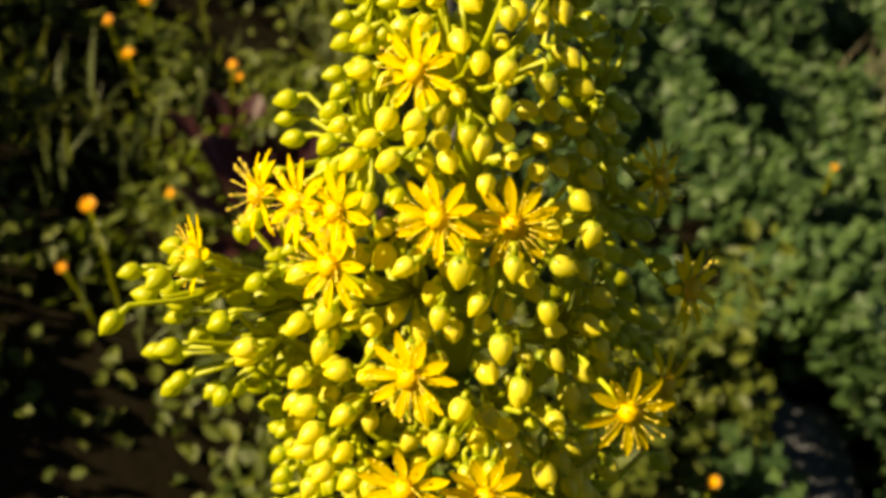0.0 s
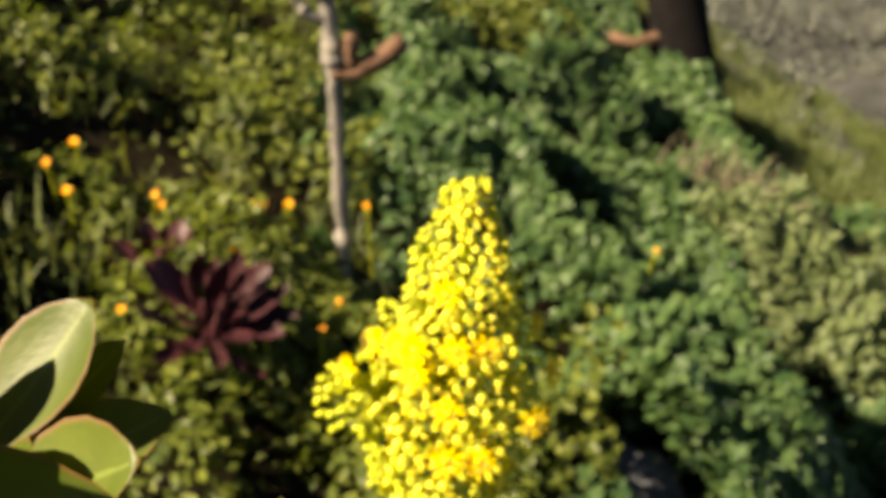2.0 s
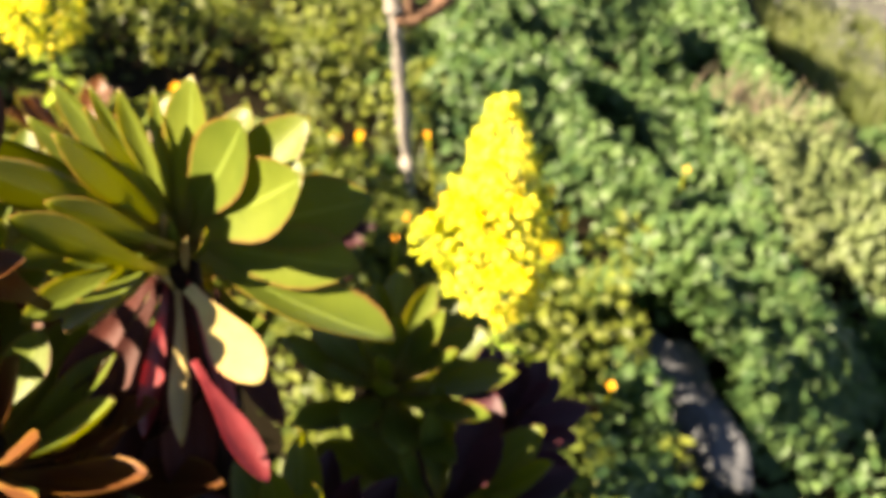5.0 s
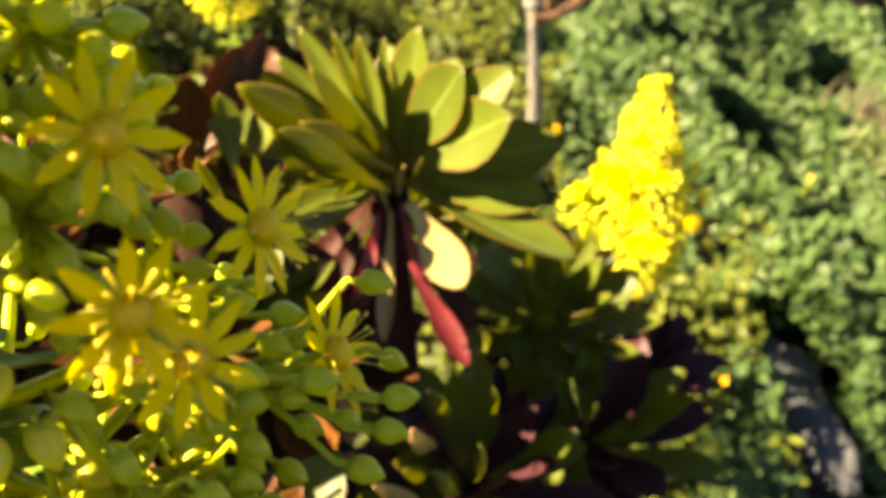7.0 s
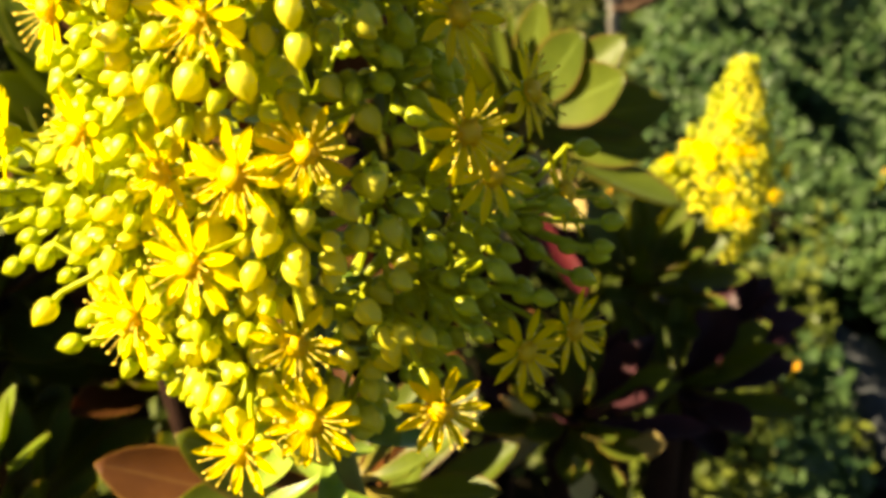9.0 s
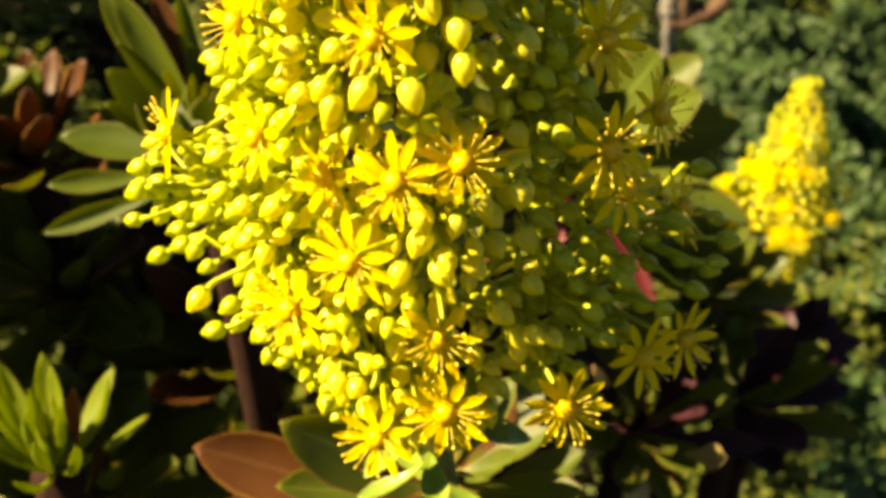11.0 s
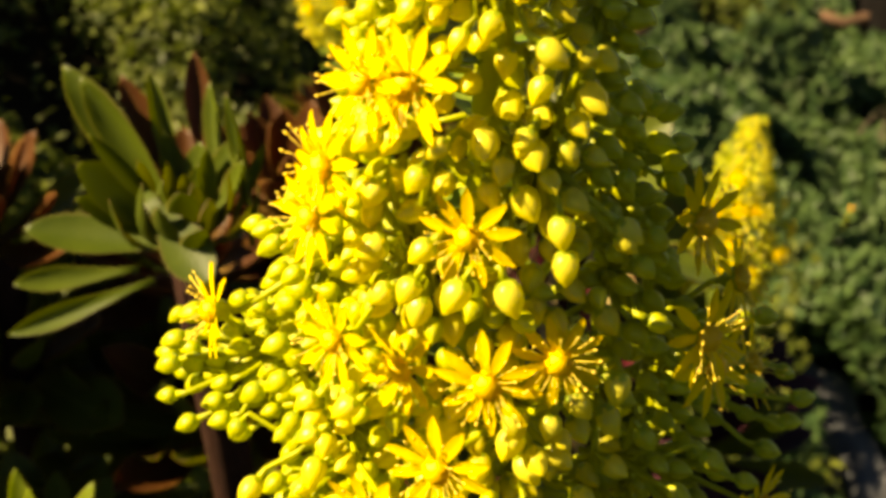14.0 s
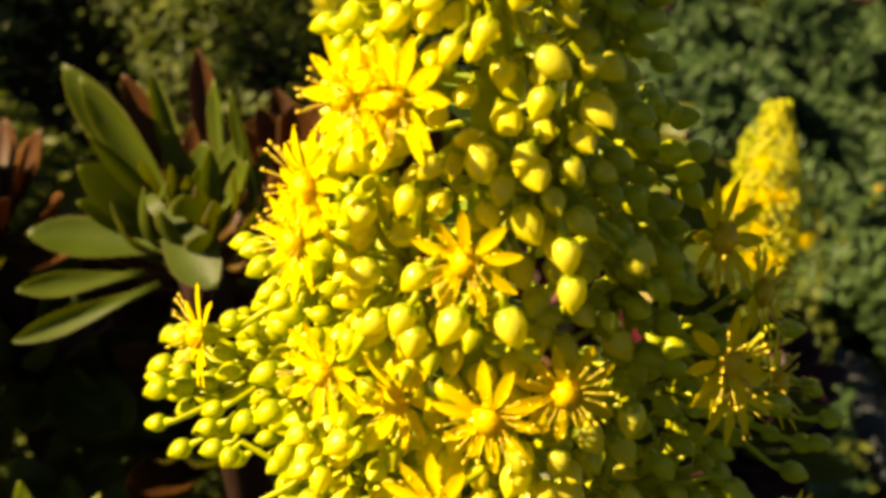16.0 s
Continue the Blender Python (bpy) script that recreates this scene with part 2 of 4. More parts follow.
BUDS = [bud_mesh("bud", 0.0066, 0.0023, 0.6), bud_mesh("bud", 0.0060, 0.0023, -0.8), bud_mesh("bud", 0.0056, 0.0020, 0.3)]
PETALS = [petal_mesh("petal", 0.0080, 0.0023, 0.18, 0.10), petal_mesh("petal", 0.0076, 0.0021, 0.30, 0.34), petal_mesh("petal", 0.0082, 0.0024, 0.06, -0.10)]
HEART = heart_mesh()
STAMENS = [stamens_mesh(1), stamens_mesh(2)]


def leaf_mesh(name, length, width, mat, cup=0.16, arch=0.10, thick=0.0016, neck=0.26):
    """A fleshy spoon-shaped leaf along +x, its upper face to +z."""
    prof = [(0.0, neck), (0.18, neck * 1.15), (0.36, 0.58), (0.54, 0.90), (0.66, 1.0), (0.77, 0.92), (0.87, 0.68), (0.95, 0.34), (1.0, 0.03)]
    ks, verts, uvs, faces = (-1, -0.86, -0.45, 0, 0.45, 0.86, 1), [], [], []
    m = len(ks)
    for side in (1, -1):
        for u, w in prof:
            for k in ks:
                z = cup * width * w * k * k * 0.9 + arch * length * (u - u * u * 1.1) * -1.2 + 0.12 * length * u * u
                z += side * thick * 0.5 * (1 - abs(k) ** 3) * (1.25 - u * 0.8)
                verts.append((u * length, k * w * width / 2, z))
                uvs.append((abs(k) if u < 0.97 else 1.0, u))
    n = len(prof) * m
    for s in (0, 1):
        for i in range(len(prof) - 1):
            for k in range(m - 1):
                a = s * n + i * m + k
                f = (a, a + m, a + m + 1, a + 1)
                faces.append(f if s == 0 else f[::-1])
    for i in range(len(prof) - 1):
        for k in (0, m - 1):
            a = i * m + k
            f = (a, a + n, a + n + m, a + m)
            faces.append(f if k == 0 else f[::-1])
    i = (len(prof) - 1) * m
    for k in range(m - 1):
        faces.append((i + k, i + k + n, i + k + 1 + n, i + k + 1))
        faces.append((k, k + 1, k + 1 + n, k + n))
    return mesh(name, verts, faces, [mat], None, uvs)


def spoon_set(mat):
    return [leaf_mesh("leaf", 1.0, 0.32, mat, 0.26, 0.14, 0.035), leaf_mesh("leaf", 1.0, 0.38, mat, 0.18, 0.05, 0.035),
            leaf_mesh("leaf", 1.0, 0.28, mat, 0.34, 0.22, 0.04)]


def strap_set(mat):
    return [leaf_mesh("leaf", 1.0, 0.20, mat, 0.3, 0.5, 0.03), leaf_mesh("leaf", 1.0, 0.24, mat, 0.2, 0.3, 0.03), leaf_mesh("leaf", 1.0, 0.17, mat, 0.3, 0.8, 0.03)]


THIN_SET = [leaf_mesh("leaf", 1.0, 0.15, LEAF_LIME, 0.3, 0.3, 0.05), leaf_mesh("leaf", 1.0, 0.19, LEAF_LIME, 0.2, 0.1, 0.05)]
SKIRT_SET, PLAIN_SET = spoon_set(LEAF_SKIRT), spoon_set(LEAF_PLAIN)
STRAP_SET, WINE_SET, NARROW_SET = strap_set(LEAF_DARK), spoon_set(LEAF_WINE), strap_set(LEAF)
GREEN_SET, RED_SET, DARK_SET, OLD_SET, BRACT_SET = (spoon_set(m) for m in (LEAF, LEAF_RED, LEAF_DARK, LEAF_OLD, BRACT))


# ---- ground ----
def past(x, y):
    """Metres beyond the bank's rounded far corner."""
    a, b = x - 1.12 - 0.16 * min(max((y - 2.7) / 0.6, 0), 1), y - 2.52
    return (a * b - 0.09) / math.hypot(a, b) if a > 0 and b > 0 else -1.0


def height(x, y):
    """Bank that falls to the right, stepping down beyond its far corner to lower ground."""
    z = 0.09 - 0.42 * x + 0.08 * (y - 1.3)
    z, d = min(max(z, -1.5), 1.0), past(x, y)
    if d > 0:
        z -= 0.40 * min(d / 0.22, 1.0)
        f = min(max(d - 0.9, 0) / 1.6, 1.0)
        f = f * f * (3 - 2 * f)
        z = z * (1 - f) + f * (-1.30 + 0.08 * noise.noise(Vector((x * 1.5, y * 1.5, 2))))
    elif y < 2.5:
        z = max(z, -0.9)
    return z


# bare hollows in the plant cover: centre and reach; their near-black soil also stands in for shade
HOLLOWS = [(-0.37, 0.98, 0.20), (-0.33, 0.86, 0.20), (-0.46, 1.20, 0.15), (-0.47, 1.46, 0.14), (-0.52, 1.66, 0.12), (-0.30, 1.92, 0.12), (0.75, 2.50, 0.16), (0.50, 1.24, 0.10),
           (-0.36, 0.80, 0.20), (0.97, 1.49, 0.13), (1.12, 1.35, 0.15), (0.81, 2.64, 0.20), (-0.32, 1.75, 0.15), (0.45, 1.55, 0.12), (-0.62, 1.40, 0.14), (-0.45, 1.27, 0.13), (-0.42, 1.74, 0.14), (-0.26, 2.20, 0.14), (-0.50, 2.16, 0.16), (-0.12, 2.50, 0.15), (0.62, 2.05, 0.13), (-0.08, 0.95, 0.16), (0.33, 0.90, 0.09)]

# taller tufts: centre, reach and gain
MOUNDS = [(0.38, 1.12, 0.12, 1.8), (1.30, 1.75, 0.35, 1.5), (0.75, 1.65, 0.25, 1.4), (-1.04, 1.33, 0.22, 1.4)]


def fullness(x, y):
    """How much of the cover's height stands here: little in a hollow, none on the stone."""
    full = 1.0
    for a, b, reach in HOLLOWS:
        full = min(full, max(0.08, (math.hypot(x - a, y - b) / reach) ** 2))
    for a, b, reach, gain in MOUNDS:
        full = max(full, gain * (1 - (math.hypot(x - a, y - b) / reach) ** 2))
    if ((x - 0.52) / 0.10) ** 2 + ((y - 1.04) / 0.28) ** 2 < 1:
        full = 0.0
    return full


def lumps(x, y):
    return noise.fractal(Vector((x * 2.1, y * 2.1, 3.0)), 1.0, 2.0, 3)


def ground_sheet():
    def steps(a, b, fine_a, fine_b, step):
        v = list(np.arange(fine_a, fine_b, step))
        lo, hi = [fine_a], [fine_b]
        while lo[-1] > a:
            lo.append(lo[-1] - max(0.1, (fine_a - lo[-1]) * 0.6))
        while hi[-1] < b:
            hi.append(hi[-1] + max(0.1, (hi[-1] - fine_b) * 0.6))
        return sorted(set(lo[1:] + v + hi))
    xs, ys = steps(-400, 400, -1.6, 5.0, 0.07), steps(-400, 600, -1.2, 9.0, 0.08)
    verts = [(x, y, height(x, y) + 0.03 * noise.noise(Vector((x * 5, y * 5, 0)))) for y in ys for x in xs]
    w = len(xs)
    faces = [(j * w + i, j * w + i + 1, (j + 1) * w + i + 1, (j + 1) * w + i) for j in range(len(ys) - 1) for i in range(w - 1)]
    # near-black soil just past the edge doubles as the shadow strip there
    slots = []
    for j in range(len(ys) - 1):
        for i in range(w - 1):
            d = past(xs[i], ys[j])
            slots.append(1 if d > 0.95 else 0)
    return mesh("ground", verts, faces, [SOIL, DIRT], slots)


DIRT = material("pale_stony_dirt", (0.005, 0.006, 0.005), (0.060, 0.062, 0.058), 0.95, 2.6, bump=1.0, detail=10, spread=0.0)
tagged(new("ground", ground_sheet()), "garden soil bank, darkened as if in shade, falling to pale stony dirt below", "ground", kind="structure")


def scatter(name, tmpl_v, tmpl_f, places, normals, sizes, mat, rnd, label, category):
    """Many small leaves as one mesh."""
    tv, n = np.array(tmpl_v), len(places)
    p, nm, sz = np.array(places), np.array(normals), np.array(sizes)
    nm /= np.linalg.norm(nm, axis=1)[:, None]
    a = rnd.normal(size=(n, 3))
    a -= nm * (a * nm).sum(1)[:, None]
    a /= np.linalg.norm(a, axis=1)[:, None]
    b = np.cross(nm, a)
    v = p[:, None] + sz[:, None, None] * (tv[None, :, 0:1] * a[:, None] + tv[None, :, 1:2] * b[:, None] + tv[None, :, 2:3] * nm[:, None])
    k = len(tv)
    faces = [tuple(i + o for i in f) for o in range(0, n * k, k) for f in tmpl_f]
    me = mesh(name, v.reshape(-1, 3), faces, [mat], smooth=False)
    return tagged(new(name, me), label, category, kind="stuff")


IVY_V = [(0, 0, 0), (0.10, 0.42, 0.02), (0.42, 0.50, -0.10), (0.55, 0.26, 0.02), (1.0, 0.0, -0.08), (0.55, -0.26, 0.02), (0.42, -0.50, -0.10), (0.10, -0.42, 0.02), (0.48, 0, -0.06)]
IVY_F = [(8, 0, 1), (8, 1, 2), (8, 2, 3), (8, 3, 4), (8, 4, 5), (8, 5, 6), (8, 6, 7), (8, 7, 0)]
HERB_V = [(0, 0, 0), (0.35, 0.26, 0.04), (0.75, 0.22, 0.0), (1.0, 0, -0.12), (0.75, -0.22, 0.0), (0.35, -0.26, 0.04), (0.5, 0, -0.05)]
HERB_F = [(6, 0, 1), (6, 1, 2), (6, 2, 3), (6, 3, 4), (6, 4, 5), (6, 5, 0)]
BLADE_V = [(0, -0.03, 0), (0, 0.03, 0), (0.15, 0.025, 0.5), (0.15, -0.025, 0.5), (0.45, 0, 1.0)]
BLADE_F = [(0, 1, 2, 3), (3, 2, 4)]


def cover(seed, count, inside, tall, size, density):
    """Places, leaf normals and sizes for a leafy cover that stands in clumps with hollows between."""
    rnd, pl, nm, sz = np.random.default_rng(seed), [], [], []
    while len(pl) < count:
        x, y = rnd.uniform(-1.7, 3.0), rnd.uniform(-0.7, 5.2)
        if not inside(x, y) or rnd.random() > density(x, y):
            continue
        lump, full = lumps(x, y), fullness(x, y)
        if full == 0 or rnd.random() > max(0.10, full * 1.5):
            continue
        top = tall * (0.55 + 0.9 * lump) * full
        if lump < -0.20 and rnd.random() < 0.88:
            continue
        h = max(0.01, top) * rnd.random() ** 0.45
        pl.append((x, y, height(x, y) + h))
        e = 0.06
        gx, gy = lumps(x + e, y) - lumps(x - e, y), lumps(x, y + e) - lumps(x, y - e)
        up = np.array([-0.25 - gx * tall / e * 0.5, -0.15 - gy * tall / e * 0.5, 1.0])
        nm.append(up + rnd.normal(size=3) * 0.55)
        sz.append(size * rnd.uniform(0.6, 1.25))
    return pl, nm, sz, rnd


SHRUB_AT, SHRUB_REACH, MEADOW = (1.48, 2.06), 0.42, 2.95


def border(x, y):
    """Above zero on the ivy's side of the bank."""
    return x - 0.05 - 0.10 * (y - 1.2) - 0.36 * min(max((1.45 - y) / 0.25, 0), 1) + 0.12 * noise.noise(Vector((x * 3, y * 3, 7))) + 0.30 * noise.noise(Vector((x * 8, y * 8, 4)))


def pale_shrub(x, y):
    """Above zero where the paler shrub stands on the far side of the bank."""
    return SHRUB_REACH - math.hypot((x - SHRUB_AT[0]) / 1.25, y - SHRUB_AT[1]) + 0.10 * noise.noise(Vector((x * 4, y * 4, 15)))


def over(x, y):
    return past(x, y) > 0.02


p, n_, s_, r_ = cover(3, 42000, lambda x, y: border(x, y) > 0 and not over(x, y) and pale_shrub(x, y) < 0 and (x > 0.95 or y < MEADOW + 0.25 * noise.noise(Vector((x * 4, 0, 2)))) and x < 0.9 + 0.55 * y and y > 0.3, 0.24, 0.031,
                      lambda x, y: min(1.0, 1.7 / max(y, 0.1)))
scatter("ivy", IVY_V, IVY_F, p, n_, s_, IVY, r_, "dense green ivy covering the sloping bank", "ivy")
p, n_, s_, r_ = cover(8, 9000, lambda x, y: pale_shrub(x, y) > 0 and not over(x, y), 0.34, 0.034, lambda x, y: 1.0)
scatter("shrub", HERB_V, HERB_F, p, n_, s_, SHRUB, r_, "pale olive-green shrub on the far side of the bank", "shrub")
p, n_, s_, r_ = cover(4, 58000, lambda x, y: (border(x, y) < 0.05 or (x < 0.98 and y > MEADOW + 0.1 * noise.noise(Vector((x * 4, 0, 2))))) and not over(x, y) and x > -1.05 - 0.28 * y, 0.22, 0.026, lambda x, y: min(1.0, 1.4 / max(y, 0.1)))
scatter("herbs", HERB_V, HERB_F, p, n_, s_, HERB, r_, "low yellowish-green weeds on the bank", "weeds")
rnd = np.random.default_rng(5)
p = []
while len(p) < 17000:
    x, y = rnd.uniform(1.1, 4.4), rnd.uniform(2.5, 6.4)
    if 0.80 < past(x, y) < 1.45 + 0.45 * noise.noise(Vector((x * 2, y * 2, 1))):
        p.append((x, y, height(x, y)))
scatter("grass", BLADE_V, BLADE_F, p, rnd.normal(size=(len(p), 3)) * 0.25 + np.array([0, 0, 1.0]), rnd.uniform(0.06, 0.16, len(p)), GRASS, rnd, "dry yellow-green grass along the bank's edge", "grass")
p = []
while len(p) < 800:
    x, y = rnd.uniform(-0.75, 0.12), rnd.uniform(1.0, 2.7)
    if border(x, y) < 0.02 and noise.noise(Vector((x * 5, y * 5, 12))) > 0.05:
        p.append((x, y, height(x, y) + 0.06 * rnd.random()))
scatter("grass_tufts", BLADE_V, BLADE_F, p, rnd.normal(size=(len(p), 3)) * 0.4 + np.array([0, 0, 1.0]), rnd.uniform(0.04, 0.10, len(p)), GRASS, rnd, "yellow-green grass tufts among the weeds", "grass")
p = []
while len(p) < 60000:
    x, y = rnd.uniform(1.8, 8.0), rnd.uniform(2.9, 13.0)
    patch = noise.fractal(Vector((x * 1.1, y * 1.1, 9)), 1.0, 2.0, 3)
    if past(x, y) > 1.0 and patch > -0.05:
        p.append((x, y, height(x, y) + 0.75 * max(patch, 0.03) * rnd.random() ** 0.6))
scatter("scrub", HERB_V, HERB_F, p, rnd.normal(size=(len(p), 3)) + np.array([-0.2, 0, 0.8]), rnd.uniform(0.018, 0.042, len(p)), DRY, rnd, "grey-brown dry scrub on the lower ground", "scrub")
p = []
while len(p) < 280:
    x, y = rnd.normal(1.19, 0.08), rnd.normal(2.40, 0.12)
    if past(x, y) < 0.1:
        p.append((x, y, height(x, y) + 0.05))
scatter("dry_stalks", BLADE_V, BLADE_F, p, rnd.normal(size=(len(p), 3)) * 0.4 + np.array([0.2, 0, 1.0]), rnd.uniform(0.08, 0.20, len(p)), STRAW, rnd, "tangle of dry brown stalks over the ivy", "dry stalks")
rnd = np.random.default_rng(6)
p = []
while len(p) < 14000:
    x, y = rnd.uniform(-3.2, 2.6), rnd.uniform(-1.6, 5.4)
    seen_bank = x > -0.95 - 0.28 * y and x < 0.9 + 0.55 * y and y > -0.7
    if not seen_bank and past(x, y) < 0 and lumps(x, y) > -0.2 and math.hypot(x + 0.2, y + 0.75) > 0.45:
        p.append((x, y, height(x, y) + 0.16 * rnd.random() ** 0.5))
scatter("weeds", HERB_V, HERB_F, p, rnd.normal(size=(len(p), 3)) * 0.5 + np.array([-0.2, -0.1, 1.0]), rnd.uniform(0.04, 0.08, len(p)), HERB, rnd, "low green weeds around the flower bed", "weeds")


# ---- flower spikes ----
def spike(place, base, tip, prof, flowers, nubs, count, seed, label, toward, stem_to, gap=0.0064, scale=1.0, inner=330, placed=(), open_buds=(), bare=None):
    rnd = random.Random(seed)
    top = thing("flower_spike", place, label, "flower spike", "yellow flower spikes")
    o, base, tip = Vector(place), Vector(base), Vector(tip)
    along = base - tip
    rs, rr = zip(*prof)

    def axis(s):
        return tip + along * s

    def wide(s):
        return float(np.interp(s, rs, rr))

    side = along.normalized().orthogonal().normalized()
    other = along.normalized().cross(side)
    face = math.atan2(Vector(toward).dot(other), Vector(toward).dot(side))

    def out(a):
        return side * math.cos(a) + other * math.sin(a)

    stem = bend(stem_to, base, 0.0, 4) + [axis(k / 6) for k in (5, 4, 3, 2, 1, 0)]
    v, f = tube([p - o for p in stem], [0.005] * 4 + [0.0045] + [0.0042, 0.0040, 0.0038, 0.0032, 0.0025, 0.0018], 12)
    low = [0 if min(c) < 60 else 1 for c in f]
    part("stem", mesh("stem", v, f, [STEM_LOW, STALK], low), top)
    for k in range(12):
        s = 0.98 + k * 0.022
        m = facing(axis(s) - o, Vector((0, 0, 1)), k * 2.4, rnd.uniform(0.022, 0.036))
        part("bract", BRACT_SET[k % 3], top, m @ Matrix.Rotation(rnd.uniform(0.1, 0.7), 4, "Y"))
    # side branches on a spiral
    ends = []
    n = 34
    for i in range(n):
        s = 0.03 + 0.95 * ((i + 0.5) / n) ** 0.75
        a = i * 2.39996 + rnd.uniform(-0.2, 0.2)
        ends.append((axis(s) + out(a) * wide(s) * rnd.uniform(0.86, 1.0), s, a))
    for p in nubs:
        p = Vector(p)
        s = (p - tip).dot(along) / along.length_squared
        ends.append((p, s, 0))
    spots = []
    for p in flowers:
        p = Vector(p)
        s = (p - tip).dot(along) / along.length_squared
        spots.append((p, ((p - axis(s)).normalized() * 0.85 + Vector(toward).normalized() * 0.14 + SUN * 0.36).normalized()))
    # buds, kept a little apart by a grid of cells
    cells = collections.defaultdict(list)

    def crowded(p, room):
        i, j, k = (int(math.floor(c / 0.01)) for c in p)
        return any((p - q).length < room for x in (-1, 0, 1) for y in (-1, 0, 1) for z in (-1, 0, 1) for q in cells[i + x, j + y, k + z])

    def settle(p):
        cells[tuple(int(math.floor(c / 0.01)) for c in p)].append(p)

    buds, tries = [], 0
    for x, y, z, turn in placed:
        p = Vector((x, y, z))
        s = (p - tip).dot(along) / along.length_squared
        d = (p - axis(s)).normalized()
        settle(p)
        buds.append((p, (d * 0.45 + Vector((math.cos(radians(turn)), 0, math.sin(radians(turn)))) * 0.9).normalized(), s))
    for q in open_buds:
        p = Vector(q)
        s = (p - tip).dot(along) / along.length_squared
        settle(p)
        buds.append((p, ((p - axis(s)).normalized() + Vector((0, 0, -0.25))).normalized(), s))
    for q in nubs:
        q = Vector(q)
        s = (q - tip).dot(along) / along.length_squared
        d = (q - axis(s)).normalized()
        for k in range(36):
            p = q + Vector((rnd.uniform(-0.013, 0.013), rnd.uniform(-0.013, 0.013), rnd.uniform(-0.014, 0.010))) - d * rnd.uniform(0, 0.016)
            if not crowded(p, 0.0052) and not any((p - g).length < 0.008 for g, _ in spots):
                settle(p)
                buds.append((p, (d + Vector((rnd.uniform(-0.4, 0.4), rnd.uniform(-0.4, 0.4), rnd.uniform(-0.7, 0.1)))).normalized(), s))
    while len(buds) < count and tries < 40000:
        tries += 1
        s, a = rnd.random() ** 0.72, rnd.uniform(-math.pi, math.pi)
        front = math.cos(a - face)
        if bare and s > bare[1] and out(a).dot(Vector(bare[0])) > 0.25 and rnd.random() < 0.93:
            continue
        p = axis(s) + out(a) * wide(s)
        near = min((p - e[0]).length for e in ends)
        p = axis(s) + out(a) * wide(s) * (1.04 - min(0.34, near * 13) - (0.05 if front > 0.2 else 0)) + Vector((0, 0, rnd.uniform(-0.002, 0.002)))
        room = gap * (0.62 + 0.43 * min(1, s * 2)) if front > -0.12 else gap * 2.2
        if crowded(p, room) or any((p - q).length < 0.0085 + 0.003 * (p - q).normalized().dot(w) for q, w in spots):
            continue
        w = (out(a) + Vector((rnd.uniform(-0.5, 0.5), rnd.uniform(-0.5, 0.5), rnd.uniform(-0.95, 0.25)))).normalized()
        settle(p)
        buds.append((p, w, s))
    # the foremost are parts of their own, the rest and a deeper layer of smaller ones are joined
    buds.sort(key=lambda b: -(b[0] - axis(b[2])).normalized().dot(Vector(toward).normalized()))
    bv = np.array([v.co for v in BUDS[2].vertices])
    bf = [tuple(p.vertices) for p in BUDS[2].polygons]
    bs = [p.material_index for p in BUDS[2].polygons]
    uv = [(0.5, float(v[2]) / 0.0056) for v in bv]
    iv, inf, ins, iuv, deep, tries = [], [], [], [], 0, 0

    def joined(m):
        k = len(iv)
        iv.extend(m @ Vector(c) for c in bv)
        inf.extend(tuple(c + k for c in f) for f in bf)
        ins.extend(bs)
        iuv.extend(uv)

    while deep < inner and tries < 30000:
        tries += 1
        s, a = rnd.random() ** 0.7, rnd.uniform(-math.pi, math.pi)
        if math.cos(a - face) < -0.4 or (bare and s > bare[1] and out(a).dot(Vector(bare[0])) > 0.1):
            continue
        p = axis(s) + out(a) * wide(s) * rnd.uniform(0.58, 0.90)
        if crowded(p, 0.0050) or any((p - q).length < 0.006 for q, _ in spots):
            continue
        settle(p)
        deep += 1
        w = out(a) + Vector((rnd.uniform(-0.7, 0.7), rnd.uniform(-0.7, 0.7), rnd.uniform(-0.8, 0.4)))
        joined(facing(p - o - w.normalized() * 0.004, w, rnd.uniform(0, 6), rnd.uniform(0.7, 1.0)))
    owner = {i: [] for i in range(len(ends))}
    for j, (p, w, s) in enumerate(buds):
        size = scale * rnd.uniform(0.86, 1.08) * (0.72 + 0.28 * min(1.0, s * 1.9))
        m = facing(p - o - w * 0.003, w, rnd.uniform(0, 6), size)
        if j < 290:
            part("bud", BUDS[rnd.randrange(3)], top, m)
        else:
            joined(m)
        owner[min(range(len(ends)), key=lambda i: (ends[i][0] - p).length)].append((p - w * 0.003, w))
    tagged(part("bud_layer", mesh("bud_layer", iv, inf, [YOUNG, CALYX], ins, iuv), top), kind="stuff")
    for p, w in spots:
        owner[min(range(len(ends)), key=lambda i: (ends[i][0] - p).length)].append((p - w * 0.003, w))
    # each branch with the little stalks it carries
    for i, (e, s, a) in enumerate(ends):
        drop = min(1.05, s + 0.5 * (e - axis(s)).length / along.length)
        hub = axis(s).lerp(e, 0.72)
        v, f = tube([p - o for p in bend(axis(drop), hub, -0.004, 4)], [0.0017, 0.0015, 0.0013, 0.0012, 0.0010], 6)
        for p, w in owner[i]:
            knee = hub.lerp(p, 0.55) - Vector((0, 0, 0.001))
            tube([hub - o, knee - o, p - w * 0.0022 - o, p - o], [0.0008, 0.0007, 0.0006, 0.0009], 5, v, f)
        part("branch", mesh("branch", v, f, [STALK]), top)
